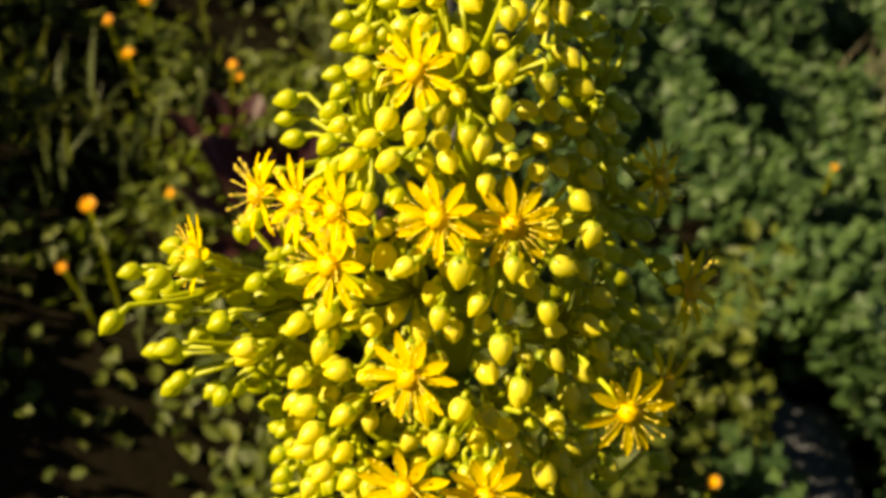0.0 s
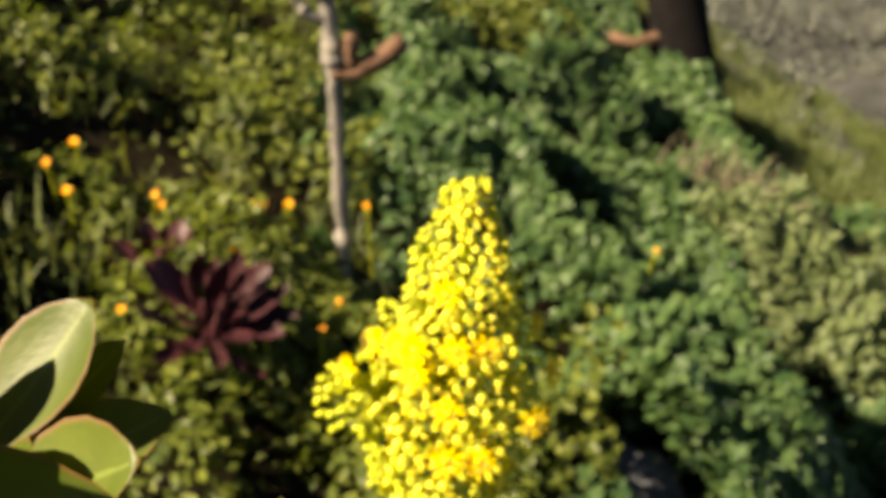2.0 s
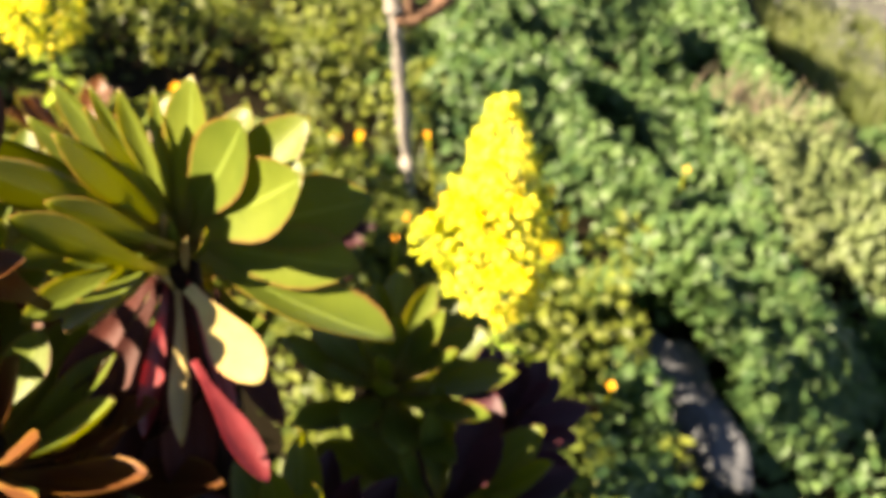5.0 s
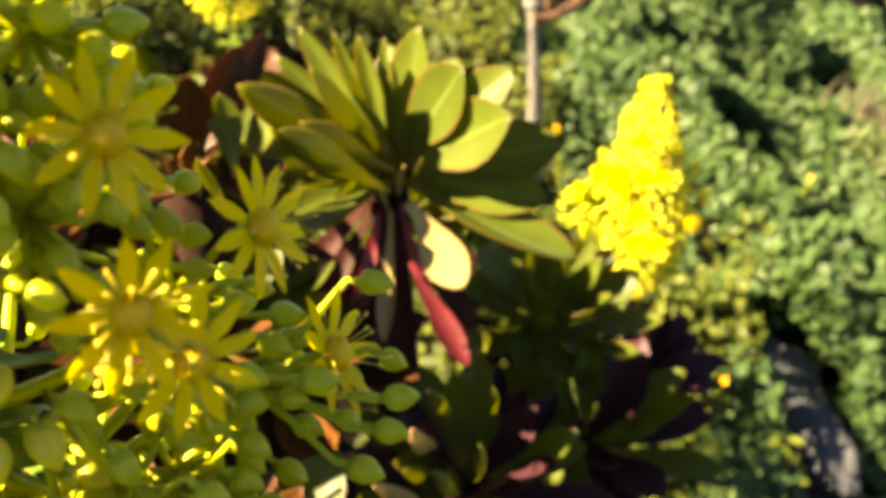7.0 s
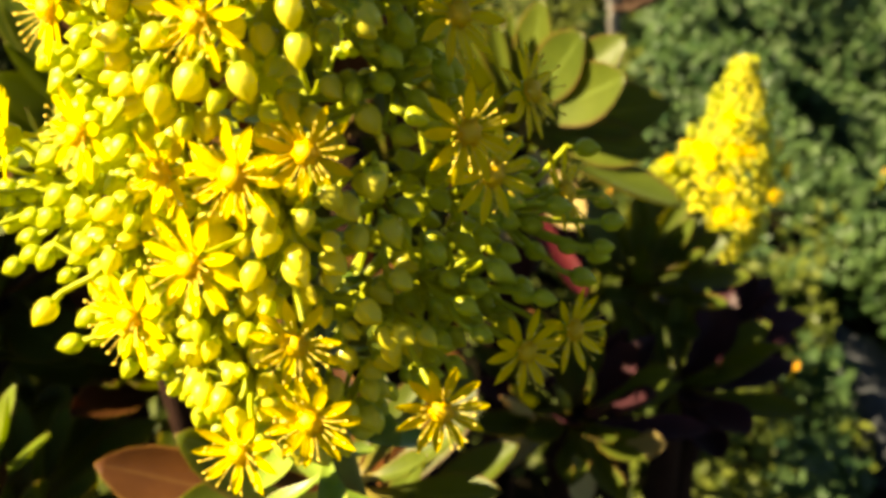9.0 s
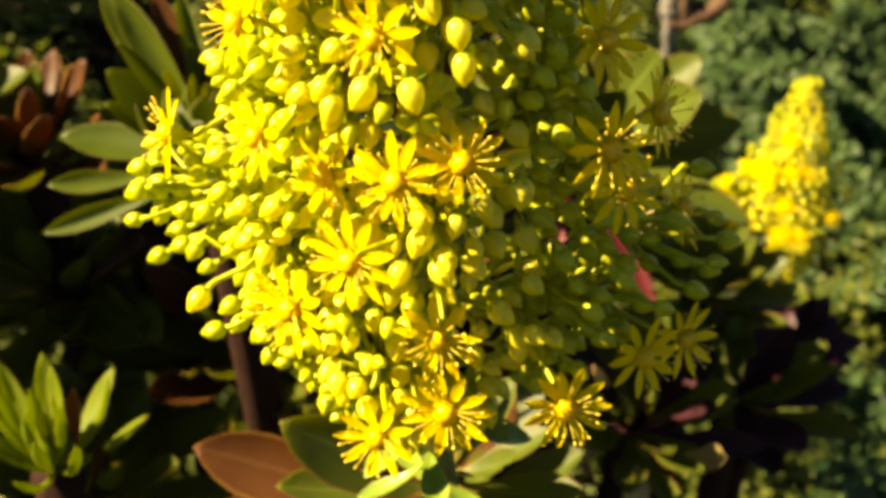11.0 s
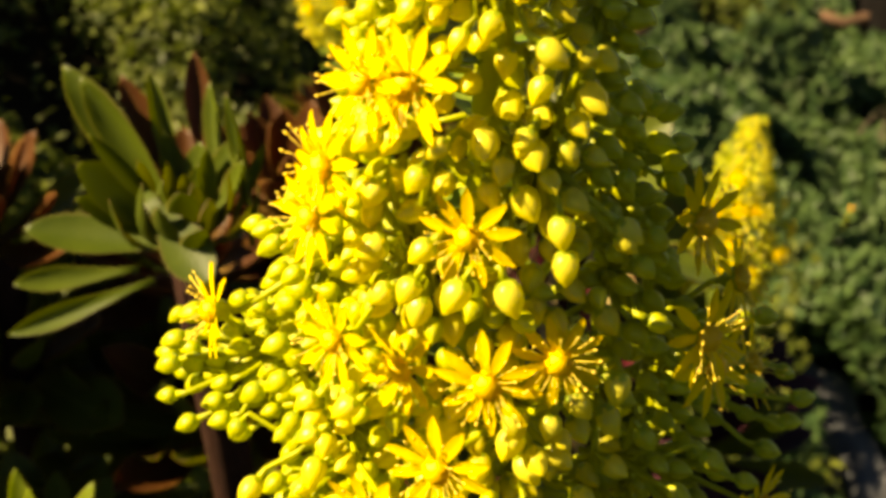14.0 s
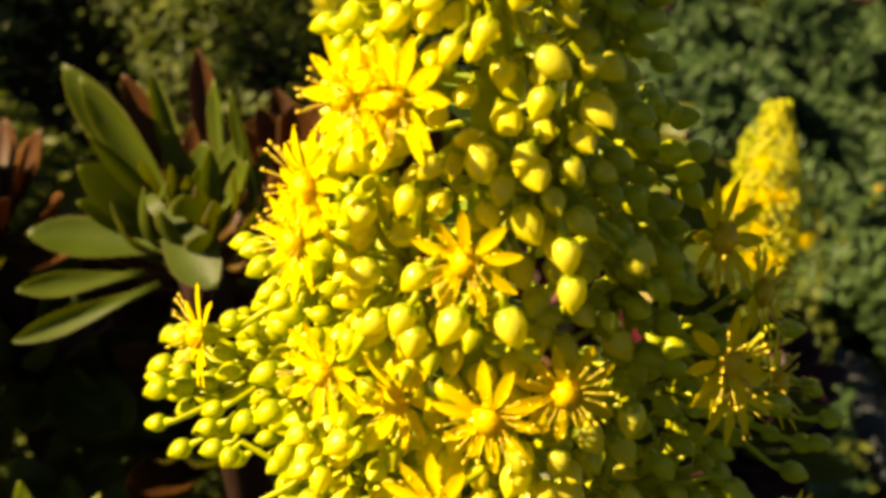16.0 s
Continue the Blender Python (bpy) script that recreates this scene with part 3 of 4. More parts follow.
        if i % 2 == 0 and s > 0.2:
            m = facing(axis(drop).lerp(hub, 0.5) - o, Vector((0, 0, 1)), math.atan2((e - axis(s)).y, (e - axis(s)).x), rnd.uniform(0.018, 0.030))
            part("bract", BRACT_SET[i % 3], top, m @ Matrix.Rotation(rnd.uniform(-0.1, 0.5), 4, "Y"))
    # open flowers
    for j, (p, w) in enumerate(spots):
        size = rnd.uniform(0.94, 1.08)
        fl = part("flower", HEART, top, facing(p - o, w, rnd.uniform(0, 6), size))
        count_p = rnd.choice((9, 10, 10, 11))
        kind = rnd.choice((0, 0, 1, 2))
        for k in range(count_p):
            ang = 2 * math.pi * k / count_p + rnd.uniform(-0.08, 0.08)
            part("petal", PETALS[kind], fl, Matrix.Rotation(ang, 4, "Z") @ Matrix.Rotation(rnd.uniform(-0.14, 0.14), 4, "Y"))
        part("stamen_ring", STAMENS[j % 2], fl)
    return top


FAR_FLOWERS = [(0.002, 0.182, 0.889), (0.016, 0.183, 0.887), (-0.003, 0.166, 0.864), (-0.002, 0.192, 0.914), (0.039, 0.168, 0.854),
               (-0.017, 0.184, 0.889), (-0.025, 0.191, 0.887), (-0.034, 0.202, 0.882), (-0.048, 0.200, 0.868), (0.047, 0.205, 0.885),
               (0.055, 0.198, 0.862), (-0.004, 0.163, 0.838), (0.012, 0.163, 0.836), (0.052, 0.195, 0.838), (-0.018, 0.179, 0.880)]
NEAR_FLOWERS = [(-0.242, -0.534, 1.276), (-0.253, -0.530, 1.246), (-0.238, -0.539, 1.250), (-0.230, -0.542, 1.217), (-0.204, -0.540, 1.200),
                (-0.226, -0.536, 1.253), (-0.246, -0.545, 1.236), (-0.195, -0.519, 1.240), (-0.264, -0.537, 1.257), (-0.268, -0.529, 1.276),
                (-0.266, -0.526, 1.284), (-0.252, -0.531, 1.301), (-0.259, -0.528, 1.300), (-0.291, -0.509, 1.243), (-0.199, -0.526, 1.252),
                (-0.242, -0.547, 1.195), (-0.188, -0.525, 1.203), (-0.178, -0.512, 1.199), (-0.258, -0.546, 1.225), (-0.228, -0.546, 1.202), (-0.201, -0.518, 1.271), (-0.188, -0.500, 1.248), (-0.180, -0.494, 1.222)]

# buds that stand proud, tier by tier: place and the turn of the tip
FAR_CROWN = [(-0.017, 0.203, 0.919, -153), (-0.017, 0.202, 0.915, -153), (-0.013, 0.196, 0.919, -138), (-0.019, 0.201, 0.909, -169), (-0.013, 0.194, 0.913, -160), (-0.030, 0.215, 0.897, -156),
             (-0.031, 0.216, 0.892, -161), (-0.029, 0.215, 0.888, -158), (-0.018, 0.195, 0.901, -151), (-0.003, 0.185, 0.907, -142), (-0.008, 0.185, 0.899, -153), (0.007, 0.182, 0.905, -90),
             (0.013, 0.184, 0.910, -90), (0.013, 0.185, 0.917, -127), (0.021, 0.187, 0.913, -99), (0.034, 0.192, 0.903, -67), (0.014, 0.188, 0.925, -82), (-0.036, 0.216, 0.880, -175),
             (-0.041, 0.215, 0.864, -56), (-0.056, 0.210, 0.864, -166), (-0.061, 0.210, 0.857, -167), (-0.063, 0.209, 0.851, -172)]
FAR_MIDDLE = [(-0.059, 0.212, 0.843, -158), (-0.063, 0.206, 0.838, -158), (-0.058, 0.204, 0.838, -160), (-0.057, 0.195, 0.836, -127), (-0.044, 0.204, 0.829, -94), (-0.034, 0.201, 0.863, -144),
              (-0.048, 0.215, 0.849, -147), (-0.051, 0.212, 0.838, -149), (-0.026, 0.189, 0.871, -145), (-0.005, 0.178, 0.880, -151), (0.006, 0.176, 0.881, -97), (0.016, 0.176, 0.881, -95),
              (0.026, 0.179, 0.880, -11), (0.031, 0.184, 0.884, -122), (-0.020, 0.182, 0.866, -113), (-0.021, 0.180, 0.859, -96), (-0.018, 0.177, 0.856, -180), (0.002, 0.174, 0.871, -100)]
FAR_FOOT = [(0.009, 0.174, 0.874, -131), (0.023, 0.176, 0.871, -95), (0.014, 0.172, 0.866, -90), (-0.025, 0.179, 0.845, -165), (-0.017, 0.174, 0.847, -140), (-0.021, 0.174, 0.838, -117),
            (-0.016, 0.170, 0.833, -141), (0.012, 0.169, 0.851, -47), (0.039, 0.177, 0.829, -80), (0.055, 0.197, 0.813, -55), (0.013, 0.166, 0.839, -105), (0.002, 0.168, 0.845, -108)]
FAR_OPENING = [(0.026, 0.190, 0.917), (0.029, 0.184, 0.891), (0.043, 0.197, 0.883), (0.051, 0.206, 0.863), (0.026, 0.172, 0.847), (0.024, 0.169, 0.836),
               (0.030, 0.171, 0.830), (0.041, 0.211, 0.913), (0.046, 0.210, 0.918)]
NEAR_CROWN = [(-0.266, -0.506, 1.309, -167), (-0.261, -0.513, 1.312, -167), (-0.258, -0.519, 1.312, -163), (-0.266, -0.503, 1.301, -151), (-0.260, -0.519, 1.308, -153), (-0.253, -0.525, 1.310, -125),
              (-0.248, -0.528, 1.314, -163), (-0.251, -0.526, 1.317, -129), (-0.260, -0.520, 1.301, -97), (-0.257, -0.524, 1.303, -98), (-0.253, -0.526, 1.304, -96), (-0.262, -0.517, 1.302, -107),
              (-0.245, -0.530, 1.307, -121), (-0.240, -0.531, 1.310, -114), (-0.228, -0.528, 1.314, -90), (-0.215, -0.516, 1.307, -3), (-0.211, -0.511, 1.298, -37), (-0.234, -0.533, 1.292, -122),
              (-0.232, -0.531, 1.300, -126), (-0.230, -0.530, 1.306, -34), (-0.225, -0.528, 1.304, -132), (-0.216, -0.523, 1.295, -22), (-0.226, -0.531, 1.289, -60), (-0.235, -0.530, 1.316, -121),
              (-0.236, -0.530, 1.319, -82)]
NEAR_MIDDLE = [(-0.262, -0.524, 1.286, -124), (-0.259, -0.526, 1.289, -135), (-0.248, -0.532, 1.290, -139), (-0.258, -0.530, 1.281, -103), (-0.251, -0.533, 1.285, -117), (-0.285, -0.496, 1.255, -160),
               (-0.279, -0.511, 1.259, -135), (-0.274, -0.520, 1.258, -133), (-0.258, -0.532, 1.272, -157), (-0.250, -0.535, 1.273, -138), (-0.257, -0.534, 1.264, -146), (-0.252, -0.536, 1.266, -119),
               (-0.250, -0.537, 1.263, -98), (-0.244, -0.538, 1.267, -124), (-0.235, -0.538, 1.267, -70), (-0.227, -0.534, 1.277, -90), (-0.226, -0.535, 1.271, -96), (-0.215, -0.529, 1.272, -45),
               (-0.211, -0.527, 1.266, -56), (-0.209, -0.524, 1.270, -74)]
NEAR_FOOT = [(-0.222, -0.538, 1.245, -59), (-0.233, -0.541, 1.243, -76), (-0.227, -0.540, 1.241, -113), (-0.207, -0.527, 1.255, -16), (-0.298, -0.502, 1.237, -164), (-0.302, -0.503, 1.231, -156),
             (-0.304, -0.502, 1.224, -147), (-0.300, -0.500, 1.223, -139), (-0.295, -0.498, 1.223, -135), (-0.300, -0.499, 1.216, -97), (-0.295, -0.503, 1.215, -151), (-0.293, -0.508, 1.214, -153),
             (-0.289, -0.511, 1.214, -104), (-0.284, -0.515, 1.227, -127), (-0.277, -0.524, 1.237, -139), (-0.271, -0.531, 1.238, -144), (-0.263, -0.536, 1.241, -146), (-0.277, -0.523, 1.245, -153),
             (-0.271, -0.531, 1.230, -151), (-0.215, -0.534, 1.246, -108), (-0.215, -0.528, 1.274, -45)]
NEAR_OPENING = [(-0.223, -0.528, 1.298), (-0.225, -0.530, 1.294), (-0.240, -0.533, 1.292), (-0.221, -0.525, 1.303), (-0.232, -0.533, 1.290), (-0.243, -0.529, 1.319),
                (-0.221, -0.522, 1.318)]

TO_EYE_A, TO_EYE_B = (0.0, -1.0, 0.35), (-0.03, -1.0, 0.45)
PROF_A = [(0, 0.013), (0.12, 0.021), (0.23, 0.028), (0.46, 0.041), (0.67, 0.051), (0.85, 0.049), (1, 0.038)]
PROF_B = [(0, 0.007), (0.25, 0.019), (0.37, 0.027), (0.50, 0.038), (0.62, 0.047), (0.75, 0.053), (0.88, 0.045), (1, 0.030)]
spike((0.004, 0.217, 0.772), (0.004, 0.217, 0.772), (0.012, 0.213, 0.965), PROF_A, FAR_FLOWERS, [(-0.052, 0.195, 0.864), (-0.046, 0.186, 0.852)],
      620, 11, "upright yellow flower spike with pointed buds and starry open flowers", TO_EYE_A, (0.0, 0.250, 0.02), 0.0056, 1.0, 220, FAR_CROWN + FAR_MIDDLE + FAR_FOOT, FAR_OPENING)
spike((-0.232, -0.474, 1.160), (-0.240, -0.482, 1.160), (-0.237, -0.520, 1.385), PROF_B, NEAR_FLOWERS, [(-0.302, -0.488, 1.214), (-0.295, -0.497, 1.226), (-0.275, -0.516, 1.205), (-0.178, -0.491, 1.216), (-0.190, -0.500, 1.224), (-0.191, -0.508, 1.206), (-0.198, -0.522, 1.212)],
      800, 12, "large leaning yellow flower spike crowded with buds and open stars", TO_EYE_B, (-0.235, -0.450, 1.06), 0.0052, 1.0, 480, NEAR_CROWN + NEAR_MIDDLE + NEAR_FOOT, NEAR_OPENING, ((1.0, 0.0, 0.0), 0.58))

spike((-0.385, 0.540, 0.900), (-0.385, 0.540, 0.900), (-0.385, 0.535, 1.080), PROF_A, [(-0.395, 0.492, 0.985), (-0.375, 0.490, 0.960), (-0.412, 0.500, 0.950), (-0.385, 0.498, 1.005)], [],
      280, 13, "yellow flower spike farther back in the bush", TO_EYE_A, (-0.385, 0.56, 0.76), 0.0080)


# ---- leaf rosettes ----
def rosette(place, radius, sets, count, seed, lean, foot, label, old=0, rise=(0.25, 1.25), hang=()):
    """Spoon leaves on a spiral, outer ones spread low and inner ones upright, on a bare woody stem."""
    rnd = random.Random(seed)
    top = thing("aeonium_rosette", place, label, "succulent", "aeonium rosettes")
    q = Vector(lean).normalized().to_track_quat("Z", "Y").to_matrix().to_4x4()
    for i in range(count):
        t = i / (count - 1)
        lift = rise[0] + (rise[1] - rise[0]) * t ** 1.3 + rnd.uniform(-0.10, 0.10)
        size = radius * (1.0 - 0.38 * t ** 2) * rnd.uniform(0.86, 1.08)
        m = q @ Matrix.Rotation(i * 2.39996 + rnd.uniform(-0.12, 0.12), 4, "Z") @ Matrix.Translation((radius * 0.05, 0, 0.03 * t * radius * 4)) @ Matrix.Rotation(-lift, 4, "Y") @ Matrix.Rotation(rnd.uniform(-0.2, 0.2), 4, "X") @ Matrix.Diagonal((size, size, size, 1))
        part("leaf", rnd.choice(rnd.choice(sets)), top, m)
    for i in range(old):
        size = radius * rnd.uniform(0.6, 0.85)
        m = q @ Matrix.Rotation(rnd.uniform(0, 6.28), 4, "Z") @ Matrix.Translation((radius * 0.08, 0, -0.01)) @ Matrix.Rotation(rnd.uniform(0.5, 1.2), 4, "Y") @ Matrix.Diagonal((size, size, size, 1))
        part("leaf", rnd.choice(OLD_SET), top, m, "withering pink leaf")
    for a, b, broad, which, word, *turn in hang:
        up = Vector(turn[0] if turn else (-0.3, -0.5, 0.8))
        a, b = Vector(a) - Vector(place), Vector(b) - Vector(place)
        x = (b - a).normalized()
        z = (up - x * x.dot(up)).normalized()
        y = z.cross(x)
        n = (b - a).length
        m = Matrix((x * n, y * n * broad, z * n)).transposed().to_4x4()
        part("leaf", which[1], top, Matrix.Translation(a) @ m, word)
    base, foot = Vector(place), Vector(foot)
    pts = [Vector((0, 0, 0)), (q @ Vector((0, 0, -0.04)))] + [(q @ Vector((0, 0, -0.04))).lerp(foot - base, k / 6) + Vector((rnd.uniform(-0.012, 0.012), rnd.uniform(-0.012, 0.012), 0)) for k in range(1, 7)]
    v, f = rough_tube(pts, [0.010, 0.011, 0.011, 0.012, 0.013, 0.014, 0.015, 0.017], 10, 0.002, seed)
    part("stem", mesh("stem", v, f, [BARK]), top, None, "brown scarred woody stem")
    return top


def foot(x, y):
    return (x, y, height(x, y) - 0.02)


G, GR = [GREEN_SET], [GREEN_SET, GREEN_SET, RED_SET]
CORE = (-0.188, -0.128, 1.062)
SPREAD = [((-0.168, -0.113, 1.130), 0.85), ((-0.147, -0.139, 1.121), 1.15), ((-0.125, -0.116, 1.107), 0.90), ((-0.125, -0.160, 1.105), 1.05), ((-0.103, -0.123, 1.071), 1.0),
          ((-0.197, -0.118, 1.131), 0.48), ((-0.210, -0.110, 1.130), 0.30), ((-0.215, -0.138, 1.108), 0.40), ((-0.255, -0.130, 1.124), 0.52), ((-0.240, -0.102, 1.114), 0.45),
          ((-0.252, -0.160, 1.080), 0.66), ((-0.220, -0.198, 1.058), 0.80), ((-0.246, -0.142, 1.094), 0.46), ((-0.228, -0.188, 1.076), 0.60), ((-0.185, -0.070, 1.100), 0.9),
          ((-0.228, -0.092, 1.124), 0.46), ((-0.245, -0.175, 1.052), 0.7), ((-0.152, -0.085, 1.098), 0.9), ((-0.186, -0.105, 1.122), 0.36), ((-0.236, -0.120, 1.106), 0.34), ((-0.205, -0.185, 1.072), 0.45)]
rosette((-0.190, -0.132, 1.056), 0.034, [GREEN_SET, NARROW_SET], 13, 21, (0.0, -0.15, 1), foot(-0.20, -0.08), "green aeonium rosette with red-edged spoon leaves", 0, (0.5, 1.3),
        [((-0.178, -0.180, 1.072), (-0.152, -0.193, 1.036), 1.35, OLD_SET, "pale pink-edged drooping leaf", (-0.5, -0.7, 0.5)), ((-0.177, -0.205, 1.055), (-0.154, -0.231, 1.015), 0.6, WINE_SET, "wine-red hanging leaf", (0.4, -0.8, 0.3)),
         ((-0.192, -0.142, 1.052), (-0.208, -0.166, 0.990), 0.38, WINE_SET, "withered dark red leaf", (0.0, -0.9, 0.3)), ((-0.184, -0.142, 1.050), (-0.170, -0.168, 1.000), 0.35, WINE_SET, "withered dark red leaf", (0.3, -0.9, 0.2)),
         ((-0.188, -0.145, 1.048), (-0.190, -0.166, 0.985), 0.40, OLD_SET, "withered dark red leaf", (-0.3, -0.9, 0.2)),
         ((-0.196, -0.140, 1.048), (-0.234, -0.166, 0.985), 0.55, SKIRT_SET, "withered dark red leaf", (-0.3, -0.9, 0.2)),
         ((-0.192, -0.140, 1.046), (-0.222, -0.172, 0.968), 0.5, SKIRT_SET, "withered dark red leaf", (-0.2, -0.9, 0.2)),
         ((-0.190, -0.140, 1.044), (-0.214, -0.150, 0.958), 0.5, SKIRT_SET, "withered dark red leaf", (0.1, -0.9, 0.2)),
         ((-0.198, -0.138, 1.050), (-0.242, -0.150, 1.004), 0.6, SKIRT_SET, "withered dark red leaf", (-0.2, -0.8, 0.4)),
         ((-0.190, -0.142, 1.044), (-0.200, -0.164, 0.952), 0.45, SKIRT_SET, "withered dark red leaf", (0.2, -0.9, 0.1)),
         ((-0.186, -0.142, 1.044), (-0.182, -0.160, 0.962), 0.5, SKIRT_SET, "withered dark red leaf", (-0.2, -0.9, 0.1)),
         ((-0.180, -0.140, 1.046), (-0.150, -0.168, 0.990), 0.5, SKIRT_SET, "withered dark red leaf", (0.3, -0.9, 0.2)),
         # next four face the sun, added to cast shade on the drooping leaves
         (CORE, (-0.242, -0.184, 1.128), 0.50, GREEN_SET, "", (-0.7, -0.3, 0.6)), (CORE, (-0.232, -0.170, 1.110), 0.45, GREEN_SET, "", (-0.7, -0.3, 0.6)),
         ((-0.186, -0.150, 1.072), (-0.222, -0.180, 1.108), 0.62, GREEN_SET, "", (-0.75, -0.17, 0.64)), ((-0.188, -0.166, 1.070), (-0.226, -0.206, 1.117), 0.55, GREEN_SET, "", (-0.75, -0.17, 0.64)),
         ((-0.190, -0.134, 1.046), (-0.187, -0.140, 1.086), 0.40, OLD_SET, "cream young leaf", (-0.3, -0.9, 0.3)), ((-0.192, -0.136, 1.046), (-0.196, -0.142, 1.080), 0.35, OLD_SET, "cream young leaf", (-0.5, -0.8, 0.3)),
         ((-0.187, -0.136, 1.044), (-0.178, -0.146, 1.076), 0.40, OLD_SET, "cream young leaf", (-0.4, -0.8, 0.4)), ((-0.190, -0.140, 1.042), (-0.190, -0.156, 1.070), 0.45, OLD_SET, "cream young leaf", (-0.5, -0.6, 0.5)),
         # first two likewise added, to shade the lower halves of broad leaves
         (CORE, (-0.212, -0.158, 1.132), 0.70, GREEN_SET, "", (-0.7, -0.3, 0.6)), (CORE, (-0.203, -0.142, 1.135), 0.55, GREEN_SET, "", (-0.7, -0.3, 0.6)), (CORE, (-0.112, -0.145, 1.048), 1.0, GREEN_SET, "", (0.5, -0.6, 0.6)),
         (CORE, (-0.106, -0.189, 1.032), 1.05, GREEN_SET, "", (0.38, 0.0, 0.93))]
        + [(CORE, p, broad, GREEN_SET, "", (-0.5, -0.75, 0.45)) for p, broad in SPREAD])
SHADY = (-0.352, -0.296, 1.128)
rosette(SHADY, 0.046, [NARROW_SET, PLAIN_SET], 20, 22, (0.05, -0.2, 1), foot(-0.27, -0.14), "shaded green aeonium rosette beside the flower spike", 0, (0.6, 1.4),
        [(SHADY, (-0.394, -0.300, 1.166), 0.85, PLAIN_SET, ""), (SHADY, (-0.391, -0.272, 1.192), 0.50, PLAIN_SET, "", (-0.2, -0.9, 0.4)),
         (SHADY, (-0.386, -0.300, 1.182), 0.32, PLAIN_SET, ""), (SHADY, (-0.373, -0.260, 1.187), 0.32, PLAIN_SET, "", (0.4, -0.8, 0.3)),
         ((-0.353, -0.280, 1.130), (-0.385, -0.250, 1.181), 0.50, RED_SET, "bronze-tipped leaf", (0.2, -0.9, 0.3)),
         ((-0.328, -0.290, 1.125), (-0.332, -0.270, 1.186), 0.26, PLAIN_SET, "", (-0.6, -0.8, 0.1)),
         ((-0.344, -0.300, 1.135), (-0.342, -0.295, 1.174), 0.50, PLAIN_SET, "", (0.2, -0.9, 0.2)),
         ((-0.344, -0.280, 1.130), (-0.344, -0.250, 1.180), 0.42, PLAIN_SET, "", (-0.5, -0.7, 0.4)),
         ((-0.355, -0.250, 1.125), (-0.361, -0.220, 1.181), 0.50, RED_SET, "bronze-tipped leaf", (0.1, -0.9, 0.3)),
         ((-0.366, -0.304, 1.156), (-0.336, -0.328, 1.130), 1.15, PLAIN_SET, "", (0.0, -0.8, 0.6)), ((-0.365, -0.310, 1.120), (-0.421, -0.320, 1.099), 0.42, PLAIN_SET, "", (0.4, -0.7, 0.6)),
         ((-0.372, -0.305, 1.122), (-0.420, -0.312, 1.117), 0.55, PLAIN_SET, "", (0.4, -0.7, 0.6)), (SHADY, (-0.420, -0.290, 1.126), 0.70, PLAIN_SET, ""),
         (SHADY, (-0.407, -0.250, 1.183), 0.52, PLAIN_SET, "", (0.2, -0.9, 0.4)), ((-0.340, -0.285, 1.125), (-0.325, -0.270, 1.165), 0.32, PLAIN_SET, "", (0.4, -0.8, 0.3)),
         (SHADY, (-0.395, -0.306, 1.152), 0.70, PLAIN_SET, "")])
BRONZE = (-0.276, -0.192, 1.088)
rosette(BRONZE, 0.045, [RED_SET], 8, 36, (-0.05, -0.2, 1), foot(-0.27, -0.12), "bronze-red aeonium rosette with orange-edged leaves", 0, (0.2, 1.3),
        [(BRONZE, (-0.306, -0.200, 1.156), 0.42, RED_SET, "", (0.3, -0.8, 0.4)), (BRONZE, (-0.268, -0.200, 1.148), 1.0, RED_SET, "", (0.4, -0.9, 0.2)),
         (BRONZE, (-0.257, -0.150, 1.136), 0.80, RED_SET, "", (0.5, -0.85, 0.1)), (BRONZE, (-0.252, -0.125, 1.132), 0.60, RED_SET, "", (0.5, -0.85, 0.1)),
         (BRONZE, (-0.290, -0.200, 1.165), 0.75, GREEN_SET, "", (0.2, -0.9, 0.3)), 
         (BRONZE, (-0.317, -0.210, 1.172), 0.38, RED_SET, "", (0.4, -0.8, 0.3)), ((-0.234, -0.170, 1.061), (-0.262, -0.192, 1.106), 0.90, RED_SET, "", (0.2, -0.9, 0.3)),
         ((-0.251, -0.200, 1.096), (-0.256, -0.190, 1.132), 1.00, GREEN_SET, "", (0.1, -0.9, 0.3)), ((-0.246, -0.250, 1.105), (-0.249, -0.262, 1.141), 0.50, GREEN_SET, "", (-0.4, -0.8, 0.3))])
rosette((-0.338, -0.130, 1.050), 0.074, [RED_SET], 24, 23, (0.0, -0.2, 1), foot(-0.32, -0.08), "bronze-tinted aeonium rosette with upright leaves", 0, (0.3, 1.3))
rosette((-0.490, -0.190, 1.060), 0.072, [RED_SET, RED_SET, GREEN_SET], 24, 24, (-0.1, -0.2, 1), foot(-0.49, -0.10), "red-brown aeonium rosette at the back", 0, (0.2, 1.2))
rosette((-0.397, -0.402, 1.040), 0.046, [THIN_SET], 18, 25, (0.0, -0.1, 1), foot(-0.40, -0.36), "small green aeonium rosette low among stems", 0, (0.55, 1.45),
        [((-0.388, -0.400, 1.046), (-0.379, -0.403, 1.088), 0.36, RED_SET, "bronze-tipped leaf", (0.1, -0.9, 0.3)), ((-0.386, -0.402, 1.030), (-0.372, -0.403, 1.064), 0.30, RED_SET, "bronze-tipped leaf", (0.3, -0.9, 0.3)), ((-0.396, -0.402, 1.040), (-0.389, -0.406, 1.078), 0.48, PLAIN_SET, "", (-0.2, -0.9, 0.3))])
